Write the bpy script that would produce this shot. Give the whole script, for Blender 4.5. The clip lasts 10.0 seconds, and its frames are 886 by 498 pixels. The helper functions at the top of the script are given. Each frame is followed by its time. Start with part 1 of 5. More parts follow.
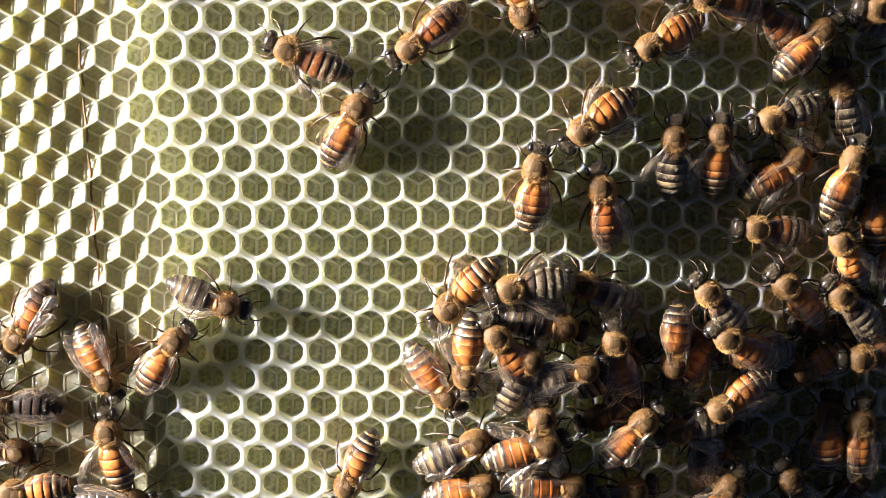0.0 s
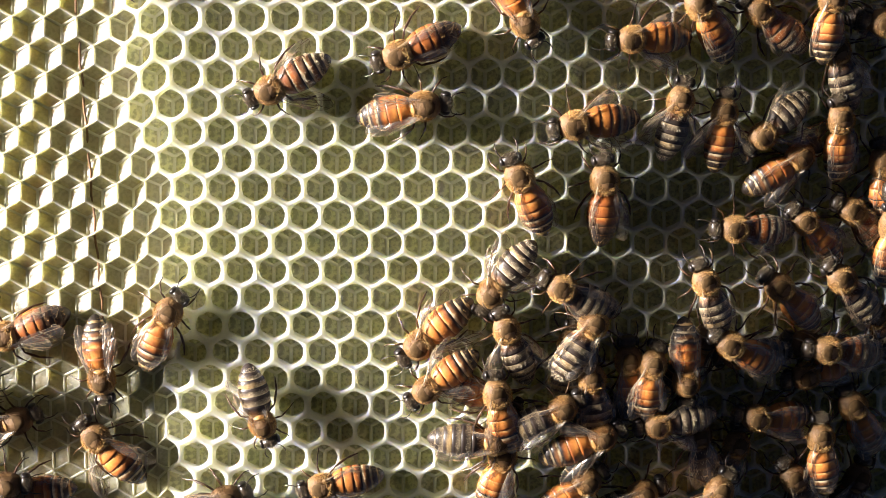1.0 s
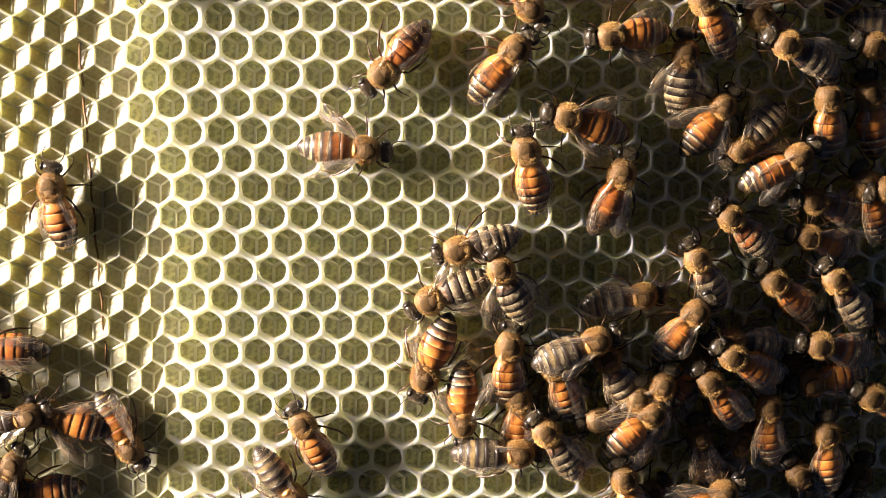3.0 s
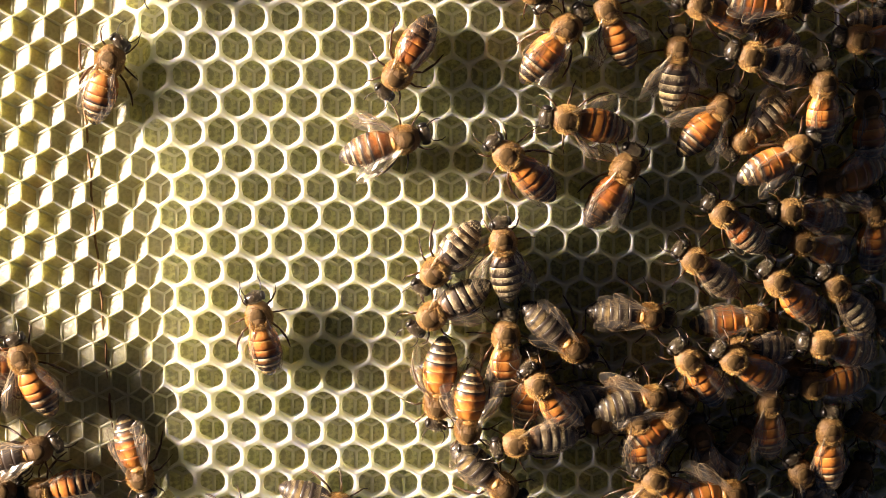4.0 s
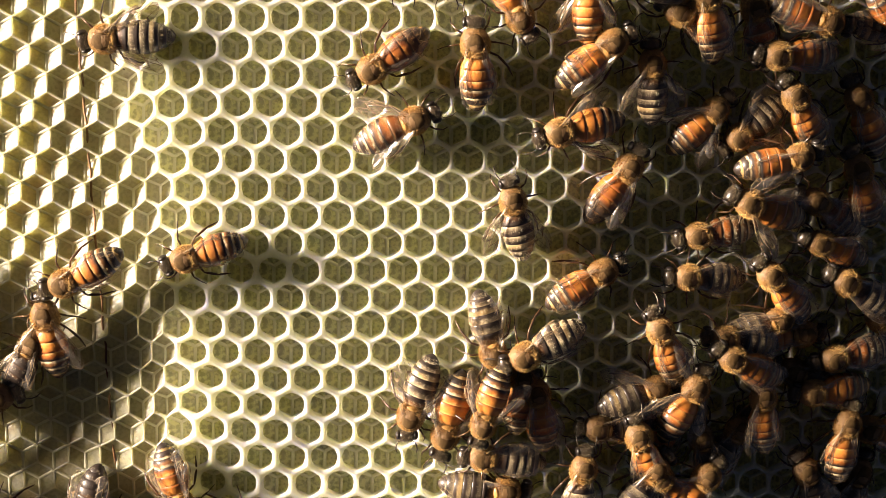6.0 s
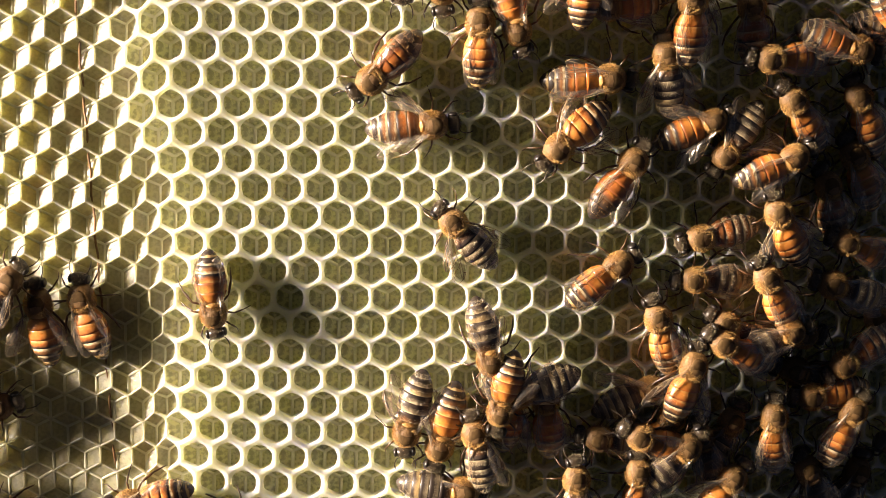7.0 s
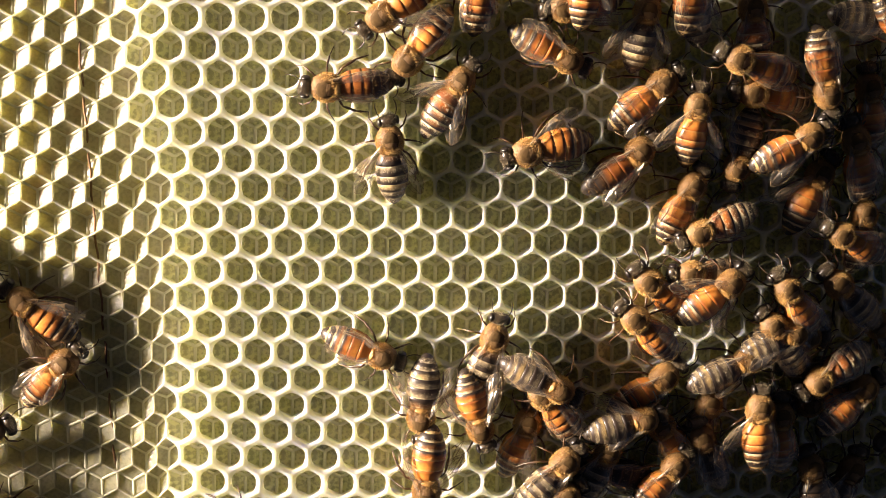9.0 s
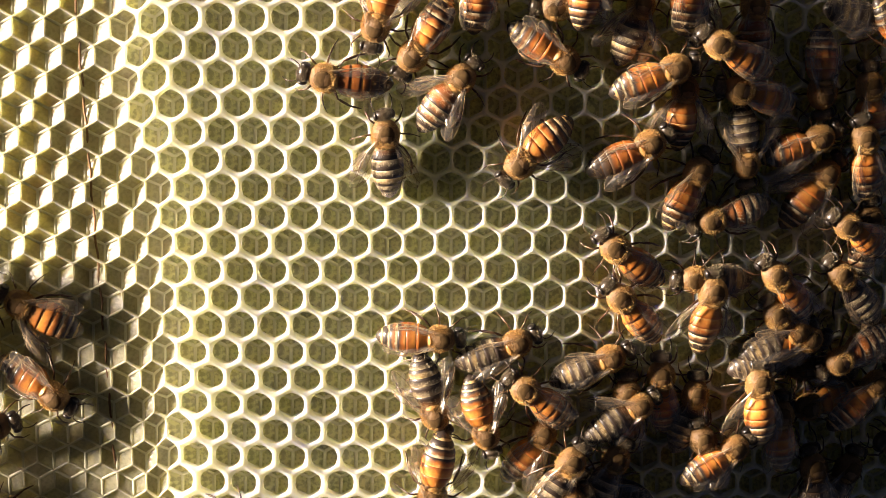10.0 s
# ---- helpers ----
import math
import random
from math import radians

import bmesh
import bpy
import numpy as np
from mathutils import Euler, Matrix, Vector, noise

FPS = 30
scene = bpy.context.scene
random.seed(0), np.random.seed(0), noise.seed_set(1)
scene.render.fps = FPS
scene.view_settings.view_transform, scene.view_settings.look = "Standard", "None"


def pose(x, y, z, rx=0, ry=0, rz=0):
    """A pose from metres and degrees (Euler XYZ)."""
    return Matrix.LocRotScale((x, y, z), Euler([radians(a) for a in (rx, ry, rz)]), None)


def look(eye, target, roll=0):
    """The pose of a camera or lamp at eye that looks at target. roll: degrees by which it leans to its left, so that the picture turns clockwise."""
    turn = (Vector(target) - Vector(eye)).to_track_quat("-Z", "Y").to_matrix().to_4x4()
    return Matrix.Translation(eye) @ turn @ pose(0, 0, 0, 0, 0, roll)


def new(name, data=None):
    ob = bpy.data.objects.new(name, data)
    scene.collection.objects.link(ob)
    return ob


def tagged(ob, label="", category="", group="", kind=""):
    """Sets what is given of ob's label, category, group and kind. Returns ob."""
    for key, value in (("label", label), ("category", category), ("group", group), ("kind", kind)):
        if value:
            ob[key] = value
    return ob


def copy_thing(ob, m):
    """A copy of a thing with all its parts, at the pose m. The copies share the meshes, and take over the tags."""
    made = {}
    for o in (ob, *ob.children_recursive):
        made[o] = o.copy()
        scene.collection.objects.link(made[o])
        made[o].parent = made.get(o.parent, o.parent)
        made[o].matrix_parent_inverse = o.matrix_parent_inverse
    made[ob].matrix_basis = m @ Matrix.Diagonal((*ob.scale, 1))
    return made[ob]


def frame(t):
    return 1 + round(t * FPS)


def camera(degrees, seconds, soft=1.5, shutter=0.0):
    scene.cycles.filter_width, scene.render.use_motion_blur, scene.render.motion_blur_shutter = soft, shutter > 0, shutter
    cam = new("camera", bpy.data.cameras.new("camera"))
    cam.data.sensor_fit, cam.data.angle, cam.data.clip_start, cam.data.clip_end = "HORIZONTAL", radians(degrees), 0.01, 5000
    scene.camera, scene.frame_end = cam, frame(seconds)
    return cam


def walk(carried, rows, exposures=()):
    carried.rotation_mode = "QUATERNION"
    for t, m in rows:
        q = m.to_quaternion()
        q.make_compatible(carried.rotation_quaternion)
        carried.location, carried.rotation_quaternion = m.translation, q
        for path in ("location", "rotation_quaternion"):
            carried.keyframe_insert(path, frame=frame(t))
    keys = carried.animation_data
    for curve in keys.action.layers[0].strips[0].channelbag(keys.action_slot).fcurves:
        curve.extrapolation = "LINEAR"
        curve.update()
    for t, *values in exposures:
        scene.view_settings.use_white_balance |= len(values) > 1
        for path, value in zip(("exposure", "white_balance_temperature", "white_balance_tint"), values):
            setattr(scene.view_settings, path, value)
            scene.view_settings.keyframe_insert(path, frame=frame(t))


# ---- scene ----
# ---- camera ----
cam = camera(25.0, 10.0, soft=0.9)
EYE = pose(0.03341, 0.03797, 0.32224, -13.335, -1.435, 0.205)
walk(cam, [(0.0, EYE), (10.0, EYE)], [(0.0, 2.37, 6050, 18), (2.5, 2.34, 6800, 20), (4.5, 2.31, 7550, 22), (10.0, 2.28, 7500, 22)])

# ---- world, sun, exposure ----
SUN_UP, SUN_SIDE = 12.3, 15.0      # degrees over the comb; from the left and a little from the far side
world = bpy.data.worlds.new("sky")
scene.world = world
world.use_nodes = True
wn = world.node_tree
sky = wn.nodes.new("ShaderNodeTexSky")
sky.sky_type = "NISHITA"
sky.sun_disc = False
sky.sun_elevation = radians(SUN_UP)
sky.sun_rotation = radians(-90 + SUN_SIDE)
sky.altitude, sky.air_density, sky.dust_density, sky.ozone_density = 2500, 0.22, 3.5, 0.0
wn.nodes["Background"].inputs["Strength"].default_value = 0.009
wn.links.new(sky.outputs["Color"], wn.nodes["Background"].inputs["Color"])
sun = new("sun", bpy.data.lights.new("sun", "SUN"))
sun.data.energy = 5.0
sun.data.angle = radians(12.5)
sun.data.color = (1.0, 0.93, 0.80)
_d = Vector((-math.cos(radians(SUN_UP)) * math.cos(radians(SUN_SIDE)),
             math.cos(radians(SUN_UP)) * math.sin(radians(SUN_SIDE)), math.sin(radians(SUN_UP))))
sun.matrix_world = look(_d, (0, 0, 0))


# ---- materials ----
def material(name):
    m = bpy.data.materials.new(name)
    m.use_nodes = True
    t = m.node_tree
    t.nodes.clear()
    out = t.nodes.new("ShaderNodeOutputMaterial")
    return m, t, out


def node(t, kind, **sets):
    n = t.nodes.new(kind)
    for k, v in sets.items():
        if k in n.inputs:
            n.inputs[k].default_value = v
    return n


def principled(t, out, rough, metal=0.0, spec=0.5):
    p = t.nodes.new("ShaderNodeBsdfPrincipled")
    p.inputs["Roughness"].default_value = rough
    p.inputs["Metallic"].default_value = metal
    p.inputs["Specular IOR Level"].default_value = spec
    if out:
        t.links.new(p.outputs[0], out.inputs["Surface"])
    return p


def noise_node(t, scale, detail=4.0, coord="Object"):
    c = t.nodes.new("ShaderNodeTexCoord")
    n = t.nodes.new("ShaderNodeTexNoise")
    n.inputs["Scale"].default_value = scale
    n.inputs["Detail"].default_value = detail
    t.links.new(c.outputs[coord], n.inputs["Vector"])
    return n


def ramp(t, source, stops):
    r = t.nodes.new("ShaderNodeValToRGB")
    e = r.color_ramp.elements
    while len(e) < len(stops):
        e.new(0.5)
    for el, (p, c) in zip(e, stops):
        el.position, el.color = p, (*c, 1)
    t.links.new(source, r.inputs["Fac"])
    return r


def bump(t, source, p, strength, distance):
    b = t.nodes.new("ShaderNodeBump")
    b.inputs["Strength"].default_value = strength
    b.inputs["Distance"].default_value = distance
    t.links.new(source, b.inputs["Height"])
    t.links.new(b.outputs[0], p.inputs["Normal"])


def wax_material(name, pale, through_colour, share, rough, specks=0.0, depth=0.0):
    m, t, out = material(name)
    p = principled(t, None, rough, spec=0.5)
    big = noise_node(t, 60.0 if not specks else 170.0, 3.0)
    stain = tuple(0.86 * c for c in pale) if not specks else (pale[0] * 0.80, pale[1] * 0.66, pale[2] * 0.55)
    col = ramp(t, big.outputs["Fac"], [(0.3, stain), (0.5 if specks else 0.7, pale)])
    if depth:
        p.inputs["Subsurface Weight"].default_value = 0.85
        p.inputs["Subsurface Radius"].default_value = (1.0, 0.9, 0.5)
        p.inputs["Subsurface Scale"].default_value = depth
    # small dark specks, as of propolis and bare spots in the wax
    dots = noise_node(t, 1500.0, 5.0)
    spot = ramp(t, dots.outputs["Fac"], [(0.40, (1 - specks,) * 3), (0.56, (1, 1, 1))])
    mul = t.nodes.new("ShaderNodeMix")
    mul.data_type, mul.blend_type = "RGBA", "MULTIPLY"
    mul.inputs["Factor"].default_value = 1.0
    t.links.new(col.outputs[0], mul.inputs["A"])
    t.links.new(spot.outputs[0], mul.inputs["B"])
    t.links.new(mul.outputs["Result"], p.inputs["Base Color"])
    fine = noise_node(t, 1500.0, 5.0)
    bump(t, fine.outputs["Fac"], p, 0.5, 0.0002 + 0.0004 * specks)
    tr = t.nodes.new("ShaderNodeBsdfTranslucent")
    tr.inputs["Color"].default_value = (*through_colour, 1)
    mix = t.nodes.new("ShaderNodeMixShader")
    mix.inputs["Fac"].default_value = share
    t.links.new(p.outputs[0], mix.inputs[1])
    t.links.new(tr.outputs[0], mix.inputs[2])
    t.links.new(mix.outputs[0], out.inputs["Surface"])
    return m


def plain_material(name, stops, scale, rough, spec=0.5, rel=0.0, coord="Object"):
    m, t, out = material(name)
    p = principled(t, out, rough, spec=spec)
    n = noise_node(t, scale, 4.0, coord)
    c = ramp(t, n.outputs["Fac"], stops)
    t.links.new(c.outputs[0], p.inputs["Base Color"])
    if rel:
        f = noise_node(t, scale * 6, 3.0, coord)
        bump(t, f.outputs["Fac"], p, 0.6, rel)
    return m


def band_material(name, front, middle, rear, rough, edge=0.16, wide=False):
    """One plate of an abdomen: its front, middle and rear colours run along the plate, mottled a little."""
    m, t, out = material(name)
    p = principled(t, out, rough, spec=0.4)
    p.inputs["Coat Weight"].default_value = 0.6
    p.inputs["Coat Roughness"].default_value = 0.22
    c = t.nodes.new("ShaderNodeTexCoord")
    s = t.nodes.new("ShaderNodeSeparateXYZ")
    t.links.new(c.outputs["Generated"], s.inputs[0])
    n = noise_node(t, 900.0, 4.0)
    a = t.nodes.new("ShaderNodeMath")
    a.operation = "MULTIPLY_ADD"
    t.links.new(n.outputs["Fac"], a.inputs[0])
    a.inputs[1].default_value = 0.6
    a.inputs[2].default_value = -0.30
    b = t.nodes.new("ShaderNodeMath")
    b.operation = "ADD"
    t.links.new(a.outputs[0], b.inputs[0])
    t.links.new(s.outputs["X"], b.inputs[1])
    r = ramp(t, b.outputs[0], [(0.0, rear), (edge * 0.7, rear), (edge + (0.12 if wide else 0.30), middle), (0.56 if wide else 0.62, middle), (0.70 if wide else 0.92, front)])
    info = t.nodes.new("ShaderNodeObjectInfo")
    hsv = t.nodes.new("ShaderNodeHueSaturation")
    span = t.nodes.new("ShaderNodeMapRange")
    span.inputs["To Min"].default_value, span.inputs["To Max"].default_value = 0.62, 1.18
    t.links.new(info.outputs["Random"], span.inputs["Value"])
    t.links.new(span.outputs[0], hsv.inputs["Value"])
    t.links.new(r.outputs[0], hsv.inputs["Color"])
    t.links.new(hsv.outputs[0], p.inputs["Base Color"])
    f = noise_node(t, 4000.0, 3.0)
    bump(t, f.outputs["Fac"], p, 0.4, 0.00006)
    return m


WAX = wax_material("wax", (0.93, 0.93, 0.88), (0.92, 0.91, 0.64), 0.45, 0.42, 0.0, 0.006)
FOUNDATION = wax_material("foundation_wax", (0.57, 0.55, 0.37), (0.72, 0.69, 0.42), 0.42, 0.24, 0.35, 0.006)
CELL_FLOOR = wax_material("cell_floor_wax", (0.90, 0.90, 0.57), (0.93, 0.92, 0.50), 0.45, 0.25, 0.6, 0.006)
SHEET_RIM = wax_material("sheet_rim_wax", (0.68, 0.66, 0.49), (0.76, 0.74, 0.50), 0.45, 0.35, 0.0, 0.004)
RIDGE = wax_material("ridge_wax", (0.88, 0.87, 0.70), (0.90, 0.89, 0.60), 0.45, 0.35)
WIRE = plain_material("rusty_wire", [(0.3, (0.10, 0.05, 0.02)), (0.7, (0.25, 0.14, 0.06))], 400, 0.5)
SOIL = plain_material("weathered_board", [(0.3, (0.10, 0.075, 0.05)), (0.7, (0.19, 0.14, 0.09))], 12, 0.8, rel=0.002)
BLACK = plain_material("black_chitin", [(0.3, (0.012, 0.009, 0.007)), (0.7, (0.05, 0.035, 0.022))], 600, 0.32, rel=0.00005)
EYE_M = plain_material("eye_black", [(0.3, (0.006, 0.005, 0.005)), (0.7, (0.02, 0.015, 0.012))], 900, 0.34, spec=0.5)
LEG = plain_material("leg_brown", [(0.3, (0.02, 0.012, 0.008)), (0.7, (0.10, 0.05, 0.02))], 500, 0.35)
THORAX = plain_material("thorax_fuzz_base", [(0.3, (0.09, 0.045, 0.016)), (0.7, (0.22, 0.12, 0.04))], 500, 0.6, rel=0.0003)
FUZZ_PLATE = plain_material("tan_chitin", [(0.3, (0.26, 0.13, 0.04)), (0.7, (0.46, 0.27, 0.09))], 700, 0.4, rel=0.0001)
SCUTUM = plain_material("dark_scutum", [(0.3, (0.060, 0.034, 0.012)), (0.7, (0.13, 0.075, 0.026))], 700, 0.78, spec=0.2, rel=0.00016)


def hair_material(name, dull, bright):
    """Each hair has its own shade."""
    m, t, out = material(name)
    p = principled(t, out, 0.7, spec=0.12)
    g = t.nodes.new("ShaderNodeNewGeometry")
    c = ramp(t, g.outputs["Random Per Island"], [(0.05, dull), (0.95, bright)])
    t.links.new(c.outputs[0], p.inputs["Base Color"])
    return m


FUZZ = hair_material("tan_hair", (0.26, 0.135, 0.040), (0.80, 0.52, 0.20))
PALE_HAIR = hair_material("cream_hair", (0.48, 0.38, 0.23), (0.80, 0.72, 0.54))
BODY_HAIR = hair_material("amber_hair", (0.30, 0.16, 0.05), (0.58, 0.37, 0.14))
DARK_HAIR = hair_material("dark_brown_hair", (0.05, 0.03, 0.015), (0.20, 0.12, 0.05))
NECK_HAIR = hair_material("grey_hair", (0.09, 0.07, 0.04), (0.42, 0.35, 0.23))

ORANGE, AMBER, INK = (0.66, 0.245, 0.045), (0.48, 0.140, 0.024), (0.030, 0.019, 0.013)
GOLD, PALE = (0.76, 0.43, 0.15), (0.62, 0.50, 0.31)
BROWN, CREAM, GREY = (0.20, 0.085, 0.03), (0.52, 0.36, 0.16), (0.30, 0.235, 0.145)
RUST, DUSK = (0.30, 0.085, 0.018), (0.09, 0.045, 0.02)
BANDS = {
    # kind: front, middle and rear colour of each of the six plates from the waist to the tip
    "O": [((0.40, 0.19, 0.06), ORANGE, AMBER), (GOLD, ORANGE, RUST), (GOLD, AMBER, INK), (PALE, BROWN, INK),
          (PALE, INK, INK), (CREAM, INK, INK)],
    "K": [(RUST, AMBER, RUST), (ORANGE, AMBER, RUST), (ORANGE, RUST, DUSK), (BROWN, DUSK, INK), (BROWN, INK, INK), (INK, INK, INK)],
    "T": [(CREAM, RUST, BROWN), (PALE, AMBER, INK), (PALE, BROWN, INK), (PALE, BROWN, INK), (PALE, INK, INK), (GREY, INK, INK)],
    "S": [(GREY, BROWN, INK), (PALE, GREY, INK), (PALE, GREY, INK), (PALE, CREAM, INK), (PALE, GREY, INK), (GREY, INK, INK)],
    # D also serves dim bees in the crowd, their shade put into the colour
    "D": [(BROWN, INK, INK), (DUSK, INK, INK), (DUSK, INK, INK), (INK, INK, INK), (INK, INK, INK), (INK, INK, INK)],
}


def wing_material():
    """Clear glassy membrane with a net of brown veins."""
    m, t, out = material("wing_membrane")
    c = t.nodes.new("ShaderNodeTexCoord")
    mp = t.nodes.new("ShaderNodeMapping")
    mp.inputs["Scale"].default_value = (210, 900, 1)
    t.links.new(c.outputs["Object"], mp.inputs["Vector"])
    v = t.nodes.new("ShaderNodeTexVoronoi")
    v.feature = "DISTANCE_TO_EDGE"
    v.inputs["Scale"].default_value = 1.0
    t.links.new(mp.outputs[0], v.inputs["Vector"])
    vein = ramp(t, v.outputs["Distance"], [(0.010, (1, 1, 1)), (0.026, (0, 0, 0))])
    clear = t.nodes.new("ShaderNodeBsdfTransparent")
    clear.inputs["Color"].default_value = (0.97, 0.95, 0.92, 1)
    gloss = t.nodes.new("ShaderNodeBsdfGlossy")
    gloss.inputs["Roughness"].default_value = 0.22
    gloss.inputs["Color"].default_value = (0.97, 0.92, 0.84, 1)
    # the membrane sags between the veins
    b = t.nodes.new("ShaderNodeBump")
    b.inputs["Strength"].default_value = 0.8
    b.inputs["Distance"].default_value = 0.0009
    t.links.new(v.outputs["Distance"], b.inputs["Height"])
    t.links.new(b.outputs[0], gloss.inputs["Normal"])
    haze = t.nodes.new("ShaderNodeBsdfDiffuse")
    haze.inputs["Color"].default_value = (0.76, 0.70, 0.64, 1)
    skin = t.nodes.new("ShaderNodeMixShader")
    skin.inputs["Fac"].default_value = 0.28
    t.links.new(gloss.outputs[0], skin.inputs[1])
    t.links.new(haze.outputs[0], skin.inputs[2])
    film = t.nodes.new("ShaderNodeMixShader")
    film.inputs["Fac"].default_value = 0.14
    t.links.new(clear.outputs[0], film.inputs[1])
    t.links.new(skin.outputs[0], film.inputs[2])
    dark = principled(t, None, 0.4)
    dark.inputs["Base Color"].default_value = (0.26, 0.18, 0.10, 1)
    mix = t.nodes.new("ShaderNodeMixShader")
    t.links.new(vein.outputs[0], mix.inputs["Fac"])
    t.links.new(film.outputs[0], mix.inputs[1])
    t.links.new(dark.outputs[0], mix.inputs[2])
    t.links.new(mix.outputs[0], out.inputs["Surface"])
    return m


WING = wing_material()
WING_EDGE = plain_material("wing_edge", [(0.3, (0.24, 0.17, 0.09)), (0.7, (0.46, 0.36, 0.22))], 300, 0.3)


def mesh_from(name, verts, faces, mats, slots=None, smooth=True):
    me = bpy.data.meshes.new(name)
    me.from_pydata(verts, [], faces)
    for m in mats:
        me.materials.append(m)
    if slots is not None:
        me.polygons.foreach_set("material_index", slots)
    if smooth:
        me.polygons.foreach_set("use_smooth", [True] * len(me.polygons))
    me.update()
    return me


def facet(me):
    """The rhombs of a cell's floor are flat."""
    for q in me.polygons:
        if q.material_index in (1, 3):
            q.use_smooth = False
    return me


def part(name, me, parent, label="", at=None):
    ob = new(name, me)
    ob.parent = parent
    if at is not None:
        ob.matrix_basis = at
    if label:
        tagged(ob, label)
    return ob


# ---- the comb: lengths in metres, its finished rims at about z = 0 ----
PITCH = 0.0054
SIDE = PITCH / math.sqrt(3)
INR = PITCH / 2
STEP = 0.00078                    # rise from a cell's lowest point to its low corners, and again to its high ones
FLOOR = -0.0022                   # level of the high corners
X_MIN, X_MAX, Y_MIN, Y_MAX = -0.050, 0.130, -0.102, 0.022


def smooth(a, b, v):
    u = min(1.0, max(0.0, (v - a) / (b - a)))
    return u * u * (3 - 2 * u)


def bow(x):
    """The whole comb falls away towards both ends: a bow added to brighten the left one and darken the right."""
    return -0.09 * max(0.0, -0.006 - x) - 0.0130 * (max(0.0, x - 0.045) / 0.08) ** 1.5


def slope(x):
    return (bow(x + 0.004) - bow(x - 0.004)) / 0.008


def drawn(x, y):
    """0 where the comb is bare foundation, 1 where its walls are drawn out."""
    mid, low = smooth(-0.004, -0.036, y), smooth(-0.042, -0.050, y)
    a = -0.0165 + mid * 0.0070 + low * 0.0030
    b = -0.0025 + mid * 0.0045 - low * 0.0025
    return smooth(a, b, x + 0.0016 * noise.noise((x * 220, y * 220, 3.0)))


def rim(x, y):
    s = drawn(x, y)
    low = 0.00008 + 0.00050 * smooth(-0.020, -0.006, x)
    z = FLOOR + low + s * (-FLOOR - low)
    z += s * 0.0005 * noise.noise((x * 45, y * 45, 1.0)) + 0.00018 * noise.noise((x * 260, y * 260, 5.0))
    return z + bow(x)


def half_wall(x, y):
    s = drawn(x, y)
    wide = 0.00051 - 0.00022 * smooth(0.010, 0.034, x) - 0.00009 * smooth(0.042, 0.070, x)
    wide += 0.00010 * smooth(-0.050, -0.065, y) * (1 - smooth(0.02, 0.04, x))
    return 0.00021 + s * (wide - 0.00021) + s * (0.00006 * noise.noise((x * 500, y * 500, 9.0)) + 0.00010 * noise.noise((x * 1500, y * 1500, 2.0)))


def shift(x, y):
    """The unevenness of the lattice: the bare sheet at one end and the far end are set over a little."""
    n = noise.noise_vector((x * 70, y * 70, 7.0))
    left = 1 - smooth(-0.014, -0.002, x)
    right = max(0.0, x - 0.060) / 0.026
    down = min(1.2, max(0.0, -y / 0.075))
    dx = left * (0.0012 + 0.00115 * down ** 1.6) + right * 0.00150
    dy = left * (-0.00195 + 0.00165 * down) - right * 0.00138 * (0.038 - y) / 0.078
    dy += 0.0006 * smooth(-0.050, -0.064, y) * smooth(-0.010, -0.004, x) * (1 - smooth(0.002, 0.014, x))
    return x + 0.00022 * n[0] + dx, y + 0.00022 * n[1] + dy


def flattened(x, y):
    """How far the pattern of the bare sheet is levelled to dim its lit rhombs and, at its low edge, covered by a wax
    smear.
    """
    # shade put into the shape: shallower rhombs catch less sun
    dimming = 0.28 * smooth(-0.045, -0.056, y + 0.006 * noise.noise((x * 90, y * 90, 8.0)))
    return (dimming + 0.50 * smooth(-0.072, -0.082, y + 0.004 * noise.noise((x * 130, y * 130, 4.0)))) * (1 - smooth(-0.012, -0.002, x))


CORNERS = [(SIDE * math.sin(radians(60 * k)), SIDE * math.cos(radians(60 * k)), 2 * STEP if k % 2 == 0 else STEP) for k in range(6)]
PER_SIDE = 5


